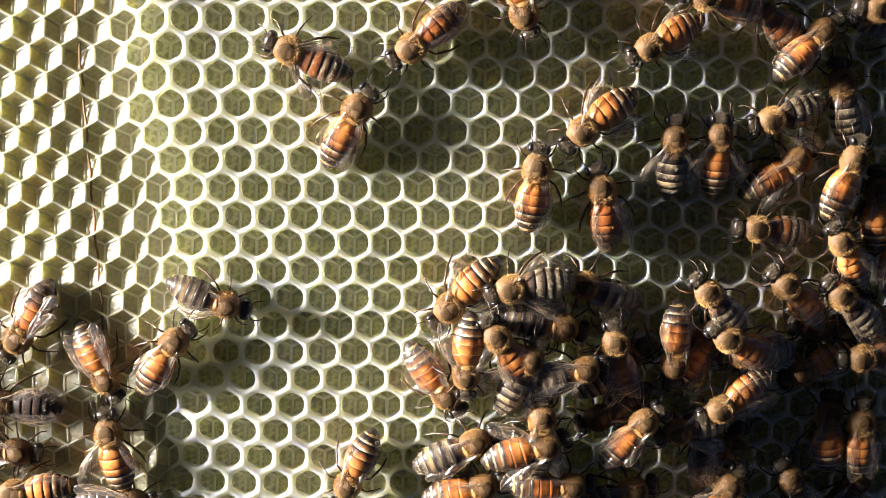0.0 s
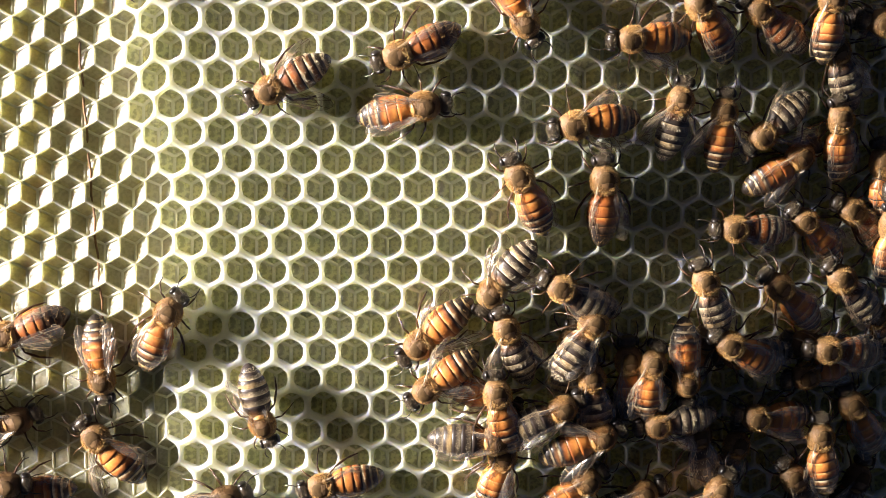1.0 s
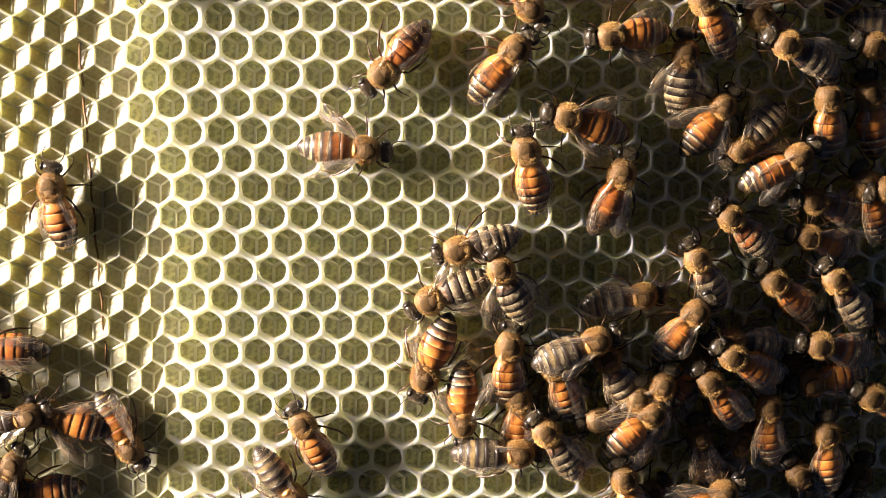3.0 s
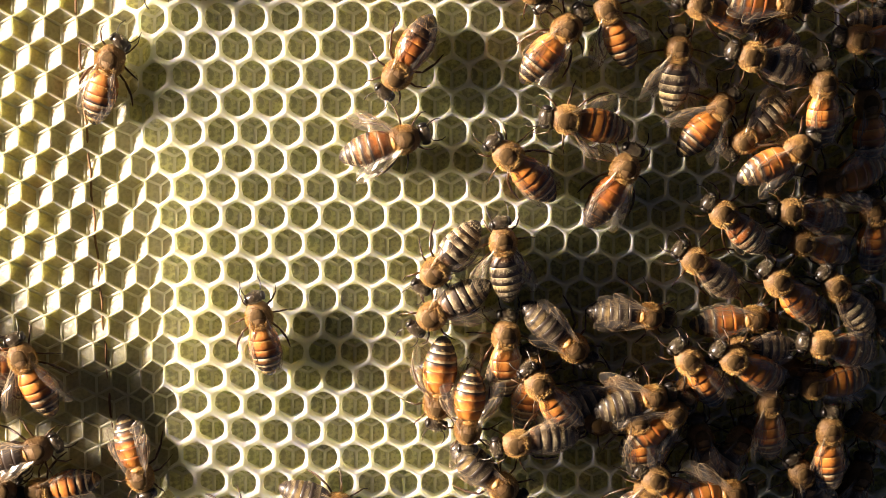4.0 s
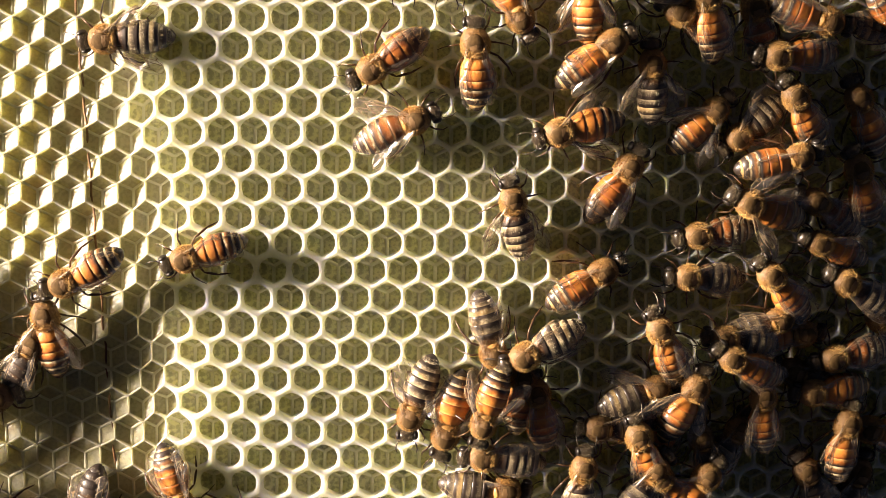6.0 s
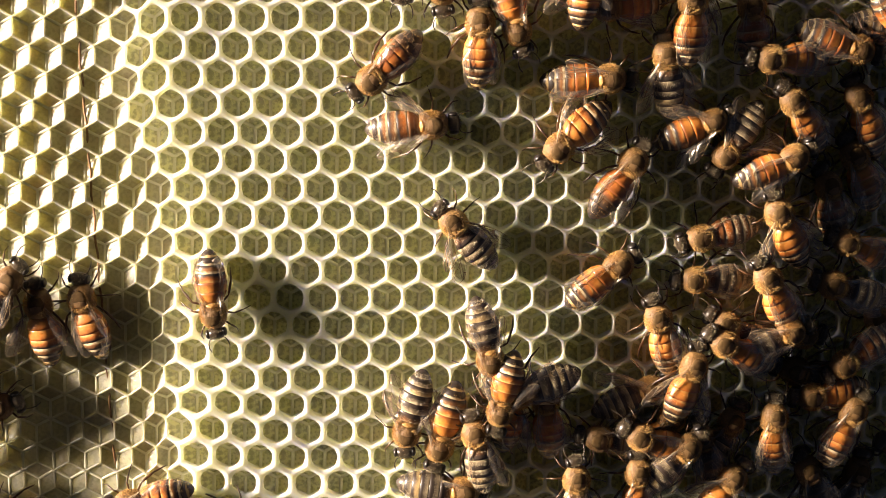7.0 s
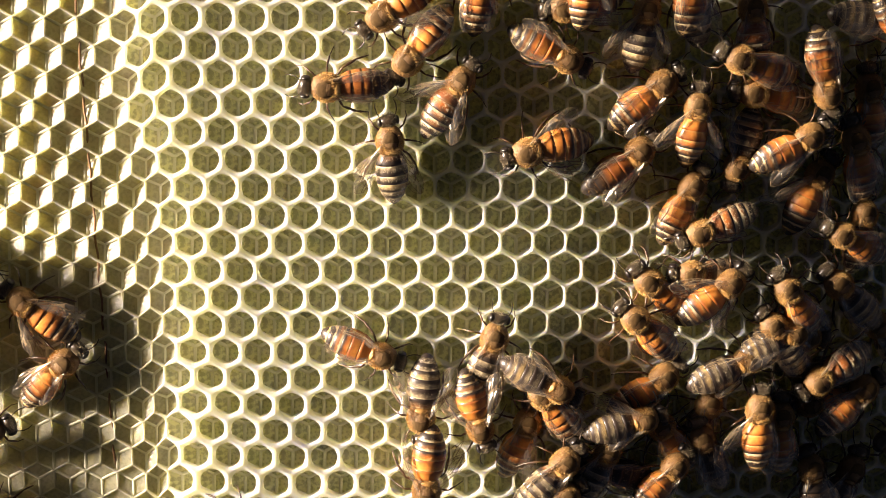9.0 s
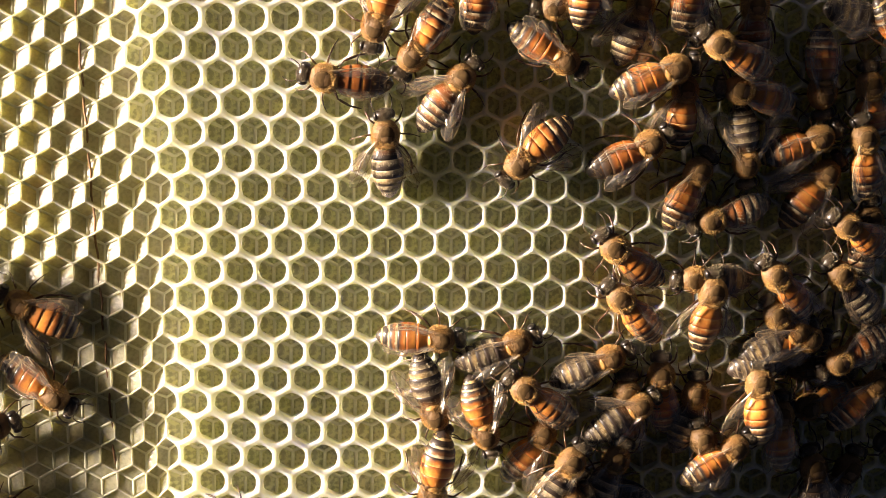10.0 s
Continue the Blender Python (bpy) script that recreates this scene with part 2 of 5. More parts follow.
def cell_mesh(cx, cy):
    """One cell, open at the top: rounded rim, wall down to the floor, floor of three rhombs with raised seams."""
    ring = []
    for k in range(6):
        (x0, y0, h0), (x1, y1, h1) = CORNERS[k], CORNERS[(k + 1) % 6]
        for j in range(PER_SIDE):
            f = j / PER_SIDE
            ring.append((x0 + (x1 - x0) * f, y0 + (y1 - y0) * f, h0 + (h1 - h0) * f))
    n = len(ring)
    base = FLOOR - 2 * STEP
    verts, faces, slots = [], [], []

    def level(scale_of, z_of):
        start = len(verts)
        for bx, by, h in ring:
            x, y = shift(cx + bx, cy + by)
            k = scale_of(bx, by, x, y)
            px, py = shift(cx + bx * k, cy + by * k)
            verts.append((px, py, z_of(px, py, x, y, h)))
        return start

    def inset(bx, by, th, rounding):
        r = math.hypot(bx, by)
        rr = r * (1 - th / INR)
        ring_r = (INR - th) * 1.025
        return (rr + (min(rr, ring_r) - rr) * rounding) / r

    tops = [level(lambda bx, by, x, y: 1.0, lambda px, py, x, y, h: rim(x, y))]
    tops.append(level(lambda bx, by, x, y: inset(bx, by, half_wall(x, y) * 0.9, 0.9 * drawn(x, y)),
                      lambda px, py, x, y, h: rim(x, y) - 0.00003))
    tops.append(level(lambda bx, by, x, y: inset(bx, by, half_wall(x, y), drawn(x, y)),
                      lambda px, py, x, y, h: rim(x, y) - 0.00022 - 0.0002 * drawn(x, y)))
    tops.append(level(lambda bx, by, x, y: inset(bx, by, 0.00010 + 0.45 * (half_wall(x, y) - 0.00008), 0.5 * drawn(x, y)),
                      lambda px, py, x, y, h: bow(x) + base + h + 0.4 * (rim(x, y) - bow(x) - base - h)))
    tops.append(level(lambda bx, by, x, y: inset(bx, by, 0.00012 + 0.0001 * drawn(x, y), 0.1),
                      lambda px, py, x, y, h: bow(x) + base + h + flattened(x, y) * (2.1 * STEP - h)))
    for a, b in zip(tops, tops[1:]):
        for i in range(n):
            j = (i + 1) % n
            faces.append((a + j, a + i, b + i, b + j))
            slots.append(0 if drawn(*verts[tops[0] + i][:2]) > 0.22 else 4)
    apex = len(verts)
    ax, ay = shift(cx, cy)
    base += bow(ax) + flattened(ax, ay) * 2.0 * STEP
    verts.append((ax, ay, base))
    last = tops[-1]
    for i in range(n):
        faces.append((last + (i + 1) % n, last + i, apex))
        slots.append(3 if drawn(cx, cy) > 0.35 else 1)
    # raised seams from the lowest point to the three low corners
    for k in (1, 3, 5):
        bx, by, h = CORNERS[k]
        ex, ey = shift(cx + bx * 0.93, cy + by * 0.93)
        ux, uy = ex - ax, ey - ay
        ln = math.hypot(ux, uy)
        bare = drawn(cx, cy) < 0.35
        w = 0.00027 if bare else 0.00036
        sx, sy = -uy / ln * w, ux / ln * w
        s = len(verts)
        up = 0.00022 if bare else 0.00026 + 0.00024 * smooth(0.010, 0.040, cx)
        h = bow(ex) - bow(ax) + h * (1 - flattened(ex, ey)) + 2.0 * STEP * (flattened(ex, ey) - flattened(ax, ay))
        for qx, qy, qz in ((ax, ay, base), (ex, ey, base + h)):
            verts += [(qx + sx, qy + sy, qz + 0.00003), (qx + 0.6 * sx, qy + 0.6 * sy, qz + up), (qx - 0.6 * sx, qy - 0.6 * sy, qz + up), (qx - sx, qy - sy, qz + 0.00003)]
        faces += [(s + i, s + i + 1, s + i + 5, s + i + 4) for i in range(3)]
        slots += [2, 2, 2]
    return verts, faces, slots


def build_comb():
    comb = tagged(new("honeycomb"), "pale cream wax honeycomb, partly drawn out from foundation", "honeycomb", kind="structure")
    rest_v, rest_f, rest_s = [], [], []
    row_h = PITCH * math.sqrt(3) / 2
    r0, r1 = math.ceil(-Y_MAX / row_h), math.floor(-Y_MIN / row_h)
    for r in range(r0, r1 + 1):
        for c in range(-12, 27):
            cx, cy = (c + 0.5 * (r % 2)) * PITCH, -r * row_h
            if not X_MIN < cx < X_MAX:
                continue
            v, f, s = cell_mesh(cx, cy)
            if -0.022 < cx < 0.079 and -0.0865 < cy < 0.004 and (c + r) >= -40 and len(comb.children) < 330:
                v = [(x - cx, y - cy, z) for x, y, z in v]
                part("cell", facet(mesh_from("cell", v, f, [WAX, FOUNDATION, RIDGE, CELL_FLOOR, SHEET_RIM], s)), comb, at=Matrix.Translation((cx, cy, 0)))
            else:
                o = len(rest_v)
                rest_v += v
                rest_f += [tuple(i + o for i in q) for q in f]
                rest_s += s
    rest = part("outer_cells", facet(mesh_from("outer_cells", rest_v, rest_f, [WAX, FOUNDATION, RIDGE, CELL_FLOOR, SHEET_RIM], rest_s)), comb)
    tagged(rest, "outer cells of the comb", kind="stuff")
    # the comb's closed underside and edge
    a, b, c, d = X_MIN - 0.004, X_MAX + 0.004, Y_MIN - 0.004, Y_MAX + 0.004
    top, low, n = FLOOR - 2 * STEP - 0.0006, -0.022, 48
    v, f = [], []
    for i in range(n + 1):
        x = a + (b - a) * i / n
        v += [(x, c, low), (x, c, top + bow(x)), (x, d, top + bow(x)), (x, d, low)]
    for i in range(n):
        o = 4 * i
        f += [(o, o + 4, o + 5, o + 1), (o + 1, o + 5, o + 6, o + 2), (o + 2, o + 6, o + 7, o + 3), (o + 3, o + 7, o + 4, o)]
    f += [(0, 1, 2, 3), (4 * n + 3, 4 * n + 2, 4 * n + 1, 4 * n)]
    part("midrib", mesh_from("midrib", v, f, [FOUNDATION], smooth=False), comb, "thick pale wax back of the comb")
    return comb


def tube(path, radii, sides=6):
    verts, faces = [], []
    for i, (p, r) in enumerate(zip(path, radii)):
        p = Vector(p)
        q = Vector(path[min(i + 1, len(path) - 1)]) - Vector(path[max(i - 1, 0)])
        q.normalize()
        u = q.cross(Vector((0.13, 0.21, 0.97))).normalized()
        w = q.cross(u)
        for k in range(sides):
            a = 2 * math.pi * k / sides
            verts.append(tuple(p + (u * math.cos(a) + w * math.sin(a)) * r))
    for i in range(len(path) - 1):
        for k in range(sides):
            j = (k + 1) % sides
            faces.append((i * sides + k, i * sides + j, (i + 1) * sides + j, (i + 1) * sides + k))
    faces.append(tuple(range(sides))[::-1])
    faces.append(tuple((len(path) - 1) * sides + k for k in range(sides)))
    return verts, faces


def build_setting():
    s = 60.0
    me = mesh_from("ground", [(-s, -s, -0.022), (s, -s, -0.022), (s, s, -0.022), (-s, s, -0.022)], [(0, 1, 2, 3)], [SOIL], smooth=False)
    tagged(new("ground", me), "brown weathered ground under the comb", "ground", kind="structure")
    build_comb()
    path = []
    for i in range(60):
        y = 0.020 - 0.118 * i / 59
        x = -0.0188 + 0.0048 * (0.020 - y) / 0.1 + 0.00015 * math.sin(i * 1.7)
        path.append((x, y, bow(x) + FLOOR - STEP * 0.75 + 0.00005 * math.sin(i * 2.3)))
    v, f = tube(path, [0.00020] * 60)
    tagged(new("comb_wire", mesh_from("comb_wire", v, f, [WIRE])), "thin rusty wire embedded in the wax foundation", "wire")


# ---- the bees: x forward, origin in the thorax ----
STAND = 0.0027                    # height of the thorax over the rims


def loft(stations, seg=16, caps=True):
    """Rings across x: (x, half width, half height, centre z)."""
    verts, faces = [], []
    for x, ry, rz, zc in stations:
        for k in range(seg):
            a = 2 * math.pi * k / seg
            verts.append((x, ry * math.cos(a), zc + rz * math.sin(a)))
    for i in range(len(stations) - 1):
        for k in range(seg):
            j = (k + 1) % seg
            faces.append((i * seg + k, i * seg + j, (i + 1) * seg + j, (i + 1) * seg + k))
    if caps:
        faces.append(tuple(range(seg))[::-1])
        faces.append(tuple((len(stations) - 1) * seg + k for k in range(seg)))
    return verts, faces


def hairs(points, rnd, length, width, lean):
    """Thin pointed hairs on (place, outward direction) pairs."""
    verts, faces = [], []
    for p, d in points:
        d = (d + Vector((rnd.uniform(-1, 1), rnd.uniform(-1, 1), rnd.uniform(-1, 1))) * 0.45 + Vector(lean)).normalized()
        side = d.cross(Vector((rnd.uniform(-1, 1), rnd.uniform(-1, 1), rnd.uniform(-1, 1)))).normalized() * width
        ln = length * rnd.uniform(0.6, 1.25)
        s = len(verts)
        verts += [tuple(p - side), tuple(p + side), tuple(p + d * ln)]
        faces.append((s, s + 1, s + 2))
    return verts, faces


def oval_points(rnd, count, centre, radii, lower=-0.5):
    pts = []
    while len(pts) < count:
        d = Vector((rnd.gauss(0, 1), rnd.gauss(0, 1), rnd.gauss(0, 1))).normalized()
        if d.z < lower:
            continue
        p = Vector((centre[0] + d.x * radii[0], centre[1] + d.y * radii[1], centre[2] + d.z * radii[2]))
        pts.append((p, Vector((d.x / radii[0], d.y / radii[1], d.z / radii[2])).normalized()))
    return pts


def join(*pieces):
    verts, faces, slots = [], [], []
    for slot, (v, f) in enumerate(pieces):
        o = len(verts)
        verts += v
        faces += [tuple(i + o for i in q) for q in f]
        slots += [slot] * len(f)
    return verts, faces, slots


def oval(centre, radii, seg=14, rings=9):
    st = []
    for i in range(rings):
        a = math.pi * (i + 0.35) / (rings - 0.3)
        st.append((centre[0] + radii[0] * math.cos(a), radii[1] * math.sin(a), radii[2] * math.sin(a), centre[2]))
    v, f = loft(st, seg)
    return [(x, y + centre[1], z) for x, y, z in v], f


ABDOMEN = [(-0.0018, 0.0014, 0.0012, -0.0002), (-0.0024, 0.0020, 0.0017, -0.0002), (-0.0040, 0.00258, 0.0021, -0.0003),
           (-0.0060, 0.00268, 0.0022, -0.0004), (-0.0078, 0.00242, 0.0020, -0.0005), (-0.0093, 0.00186, 0.0016, -0.0007),
           (-0.0104, 0.00120, 0.0011, -0.0009), (-0.0110, 0.00064, 0.0006, -0.0010), (-0.0112, 0.00025, 0.0002, -0.0010)]
PLATES = [-0.0018, -0.0039, -0.0057, -0.0072, -0.0086, -0.0098, -0.0112]


def abdomen_at(x):
    for (x0, *a), (x1, *b) in zip(ABDOMEN, ABDOMEN[1:]):
        if x0 >= x >= x1:
            f = (x0 - x) / (x0 - x1)
            f = f * f * (3 - 2 * f) * 0.35 + f * 0.65
            return [p + (q - p) * f for p, q in zip(a, b)]
    return list(ABDOMEN[-1][1:])


def plate_mesh(kind, i, rnd):
    a, b = PLATES[i], PLATES[i + 1]
    st = []
    for k in range(6):
        f = k / 5
        x = a + (b - a) * f + (0.0002 if k == 0 and i else 0)
        ry, rz, zc = abdomen_at(x)
        swell = 1.0 + 0.045 * math.sin(f * math.pi * 0.62)
        st.append((x, ry * swell, rz * swell, zc))
    if i < 5:
        ry, rz, zc = abdomen_at(b)
        st.append((b - 0.00012, ry * 0.96, rz * 0.96, zc))
    shell = loft(st, 18)
    pts = []
    for _ in range(230 if kind in "ST" else 70):
        f = rnd.uniform(0.0, 0.55)
        x = a + (b - a) * f
        ry, rz, zc = abdomen_at(x)
        t = rnd.uniform(-0.25, math.pi + 0.25)
        pts.append((Vector((x, ry * math.cos(t) * 1.03, zc + rz * math.sin(t) * 1.03)), Vector((-0.2, math.cos(t), math.sin(t)))))
    hair = hairs(pts, rnd, 0.00038, 0.000014, (-2.2, 0, 0))
    v, f, s = join(shell, hair)
    name = "tergite"
    return mesh_from(name, v, f, [band_material("plate_" + kind, *BANDS[kind][i], 0.52, 0.46 if kind == "S" else 0.15 + 0.07 * i, kind in "OT" and i > 2),
                                  BODY_HAIR if kind in "OK" else PALE_HAIR], s)


def wing_mesh(length, width, rear):
    """A thin bowed membrane with a thickened leading edge, its root at the origin, its tip along -x."""
    verts, faces = [], []
    rows, cols = 12, 10
    for i in range(rows + 1):
        f = i / rows
        tip = math.sqrt(max(0.0, 1 - (max(0.0, f - 0.62) / 0.385) ** 2))
        w = width * (0.14 + 0.86 * smooth(0.0, 0.68, f)) * tip
        lead = 0.10 * width * math.sin(f * math.pi) - 0.38 * width * (1 - tip)
        for j in range(cols + 1):
            g = j / cols
            verts.append((-length * f, lead - w * g, 0.0003 * math.sin(g * math.pi) + 0.00012 * math.sin(f * 9 + g * 5)
                          + 0.000075 * (1 if j % 2 else -1) * (0.5 + 0.5 * math.sin(f * 7 + j))))
    for i in range(rows):
        for j in range(cols):
            a = i * (cols + 1) + j
            faces.append((a, a + 1, a + cols + 2, a + cols + 1))
    edge = tube([verts[i * (cols + 1)] for i in range(rows + 1)], [0.00006 * (1 - 0.7 * i / rows) for i in range(rows + 1)], 4)
    back = tube([verts[i * (cols + 1) + cols] for i in range(1, rows + 1)] + [verts[rows * (cols + 1)]], [0.000028] * (rows + 1), 4)
    v, f, s = join((verts, faces), edge, back)
    return mesh_from("wing", v, f, [WING, WING_EDGE, WING_EDGE], s)


HIPS = [(0.0014, 0.0013, -0.0013), (0.0000, 0.0016, -0.0014), (-0.0014, 0.0014, -0.0013)]
REACH = [[(0.0012, 0.0012, 0.0006), (0.0024, 0.0019, -0.0006), (0.0032, 0.0018, -0.0014)],
         [(-0.0001, 0.0020, 0.0008), (-0.0006, 0.0034, -0.0005), (-0.0012, 0.0045, -0.0014)],
         [(-0.0012, 0.0018, 0.0009), (-0.0034, 0.0029, -0.0003), (-0.0054, 0.0033, -0.0014)]]


def leg_mesh(pair, side):
    pts = [Vector((0, 0, 0))] + [Vector(p) for p in REACH[pair]]
    path, radii = [], []
    thick = [0.00016, 0.00019, 0.00012, 0.00005] if pair < 2 else [0.00018, 0.00021, 0.00023, 0.00007]
    for i in range(3):
        for k in range(4):
            f = k / 4
            p = pts[i].lerp(pts[i + 1], f)
            path.append((p.x, p.y * side, p.z))
            radii.append((thick[i] + (thick[i + 1] - thick[i]) * f) * (0.62 if k == 0 and i else 1.0))
    path.append((pts[3].x, pts[3].y * side, pts[3].z))
    radii.append(0.00007)
    return mesh_from("leg", *tube(path, radii, 7), [LEG])


def antenna_mesh(side):
    path = [(0, 0, 0), (0.0002, 0.0006 * side, 0.0003), (0.0004, 0.0011 * side, 0.0004), (0.0011, 0.0014 * side, 0.0001),
            (0.0019, 0.0015 * side, -0.0004), (0.0026, 0.0013 * side, -0.0010)]
    return mesh_from("antenna", *tube(path, [0.00006, 0.00006, 0.00008, 0.00010, 0.00010, 0.00007], 6), [BLACK])


LABELS = {"O": "orange honey bee, dark-tipped banded abdomen", "K": "amber honey bee, dark glossy abdomen",
          "T": "tan honey bee, brown and cream bands", "S": "grey honey bee, black and pale bands",
          "D": "dark brown honey bee, dimmed in colour where crowded, shiny abdomen"}


def build_bee(kind, spread):
    rnd = random.Random(hash_of(kind) + spread)
    bee = new("honey_bee")
    tagged(bee, LABELS[kind] + (", wings half spread" if spread else ", wings folded"), "bee", "bees on the comb")
    # thorax with its coat of hair
    st = [(0.0026, 0.0009, 0.0008, -0.0003), (0.0022, 0.0016, 0.0014, -0.0002), (0.0013, 0.00215, 0.0019, 0.0), (0.0, 0.00232, 0.0021, 0.0001),
          (-0.0012, 0.00222, 0.0019, 0.0), (-0.0020, 0.0018, 0.0016, -0.0001), (-0.0027, 0.0012, 0.0010, -0.0002)]
    thorax = part("thorax", mesh_from("thorax", *loft(st, 16), [THORAX]), bee, "furry brown thorax" if kind == "D" else "furry tan thorax")
    pts = oval_points(rnd, 9500, (-0.0001, 0, 0.0001), (0.00245, 0.00222, 0.0020), -0.45)
    bald = [q for q in pts if q[0].z < 0.0008 or rnd.random() < smooth(0.0010, 0.0018, math.hypot(q[0].y, q[0].x - 0.0003))]
    part("fuzz", mesh_from("fuzz", *hairs(bald, rnd, 0.00044, 0.000014, (-0.25, 0, 0.0)), [DARK_HAIR if kind == "D" else FUZZ]), thorax)
    disc = [(x * 1.16 + 0.0003, w * 1.10, 0.00036, 0.00182 - abs(x) * 0.24) for x, w in
            ((0.0013, 0.0004), (0.0009, 0.0010), (0.0, 0.00130), (-0.0009, 0.0011), (-0.0013, 0.0005))]
    part("scutum", mesh_from("scutum", *loft(disc, 14), [SCUTUM]), thorax, "dark bare patch on the back")
    shield = [(-0.00135 - 0.0005 * k * k * 0.5, 0.0011 * math.sqrt(1 - k * k * 0.96), 0.00035, 0.00165 - 0.00022 * (k + 1)) for k in (-0.98, -0.6, 0.0, 0.6, 0.98)]
    shield = [(-0.0014 - 0.00035 * (k + 1), w, h, z) for (x, w, h, z), k in zip(shield, (-0.98, -0.6, 0.0, 0.6, 0.98))]
    part("scutellum", mesh_from("scutellum", *loft(shield, 12), [FUZZ_PLATE]), thorax, "pale tan shield behind the wings")
    # head, eyes and feelers
    hx = 0.0035
    face = oval((hx, 0, -0.0004), (0.00108, 0.00178, 0.0014))
    hp = oval_points(rnd, 700, (hx, 0, -0.0004), (0.00108, 0.0015, 0.00138), -0.2)
    v, f, s = join(face, hairs(hp, rnd, 0.00038, 0.000024, (0, 0, 0)))
    head = part("head", mesh_from("head", v, f, [BLACK, NECK_HAIR], s), bee, "black head with grey hair")
    for side in (1, -1):
        part("eye", mesh_from("eye", *oval((hx - 0.00005, 0.00148 * side, -0.00024), (0.00080, 0.00044, 0.00105), 12, 8), [EYE_M]), head, "glossy black eye")
        part("antenna", antenna_mesh(side), head, at=Matrix.Translation((hx + 0.0006, 0.0003 * side, -0.0001)))
    # abdomen plate by plate
    core = [(x, *(r * 0.86 for r in abdomen_at(x)[:2]), abdomen_at(x)[2]) for x in (-0.0018, -0.0030, -0.0045, -0.006, -0.0075, -0.009, -0.0110)]
    abdomen = part("abdomen", mesh_from("abdomen", *loft(core, 12), [BLACK]), bee)
    for i in range(6):
        part("tergite", plate_mesh(kind, i, rnd), abdomen)
    # wings
    for side in (1, -1):
        yaw = (40 if side == 1 else 26) if spread else 9
        flip = Matrix.Diagonal((1, side, 1, 1))
        fore, hind = wing_mesh(0.0096, 0.0031, False), wing_mesh(0.0066, 0.0023, True)
        for me in (fore, hind):
            me.transform(flip)
            if side < 0:
                me.flip_normals()
        part("forewing", fore, bee, "clear veined wing", Matrix.Translation((-0.0003, 0.0015 * side, 0.0016)) @ pose(0, 0, 0, 4 * side, -4 if not spread else -9, -yaw * side))
        part("hindwing", hind, bee, "clear veined wing", Matrix.Translation((-0.0010, 0.0014 * side, 0.0014)) @ pose(0, 0, 0, 6 * side, -3, -(yaw + 9) * side))
    # legs
    for pair in range(3):
        for side in (1, -1):
            x, y, z = HIPS[pair]
            part("leg", leg_mesh(pair, side), bee, "dark brown jointed leg", Matrix.Translation((x, y * side, z)))
    return bee


def hash_of(kind):
    return sum(ord(c) for c in kind)


build_setting()
MODELS = {}


def bee_of(kind, spread):
    """The first bee of a look is built, the others are copies of it."""
    key = (kind, spread)
    if key not in MODELS:
        MODELS[key] = build_bee(kind, spread)
        return MODELS[key]
    return copy_thing(MODELS[key], Matrix.Identity(4))


# the swarm: the look of each bee, with s where its wings are half spread
SWARM = "Ts Of Kf Of Os Of Of Sf Of Os Ss Os Ss Of Of Of Kf Tf Of Tf Of Of Sf Sf Sf Os Ss Os Of Sf Ss Of Sf Of Sf Tf Of Of Sf Os Of Of Of Ss Of Sf Of Of Os Kf Df Df Of Of Df Ss Df Of Os Of Of Of Os Os Of Sf Of Sf Sf Df Of Sf Df Df Df Sf Df Tf Of Of Sf Of Tf Of Sf Of"
bees = [bee_of(look_of[0], look_of[1] == "s") for look_of in SWARM.split()]
sizes = random.Random(12)
for bee in bees:
    bee.scale = (sizes.uniform(0.94, 1.04),) * 3
    # no two hold themselves alike
    waist, neck = Vector((-0.0019, 0, 0)), Vector((0.0025, 0, -0.0003))
    for o in bee.children:
        if o.name.startswith("abdomen"):
            turn = pose(0, 0, 0, 0, sizes.uniform(-5, 4), sizes.uniform(-9, 9))
            o.matrix_basis = Matrix.Translation(waist) @ turn @ Matrix.Translation(-waist)
        elif o.name.startswith("head"):
            turn = pose(0, 0, 0, 0, sizes.uniform(-6, 14), sizes.uniform(-16, 16))
            o.matrix_basis = Matrix.Translation(neck) @ turn @ Matrix.Translation(-neck)
        elif "wing" in o.name:
            o.matrix_basis = o.matrix_basis @ pose(0, 0, 0, sizes.uniform(-5, 5), sizes.uniform(-3, 3), sizes.uniform(-7, 7))


# ---- what moves: the bees, and the legs of those that walk ----
def crawl(lean, rows):
    """Rows of seconds, millimetres along the comb, heading in degrees, and millimetres by which the bee stands on others."""
    out = []
    for t, x, y, a, up in rows:
        x, y = x / 1000, y / 1000
        tilt = Matrix.Rotation(-math.atan(slope(x)), 4, "Y")
        out.append((t, Matrix.Translation((x, y, rim(x, y) + STAND + up / 1000)) @ tilt @ pose(0, 0, 0, lean, -2, a)))
    return out


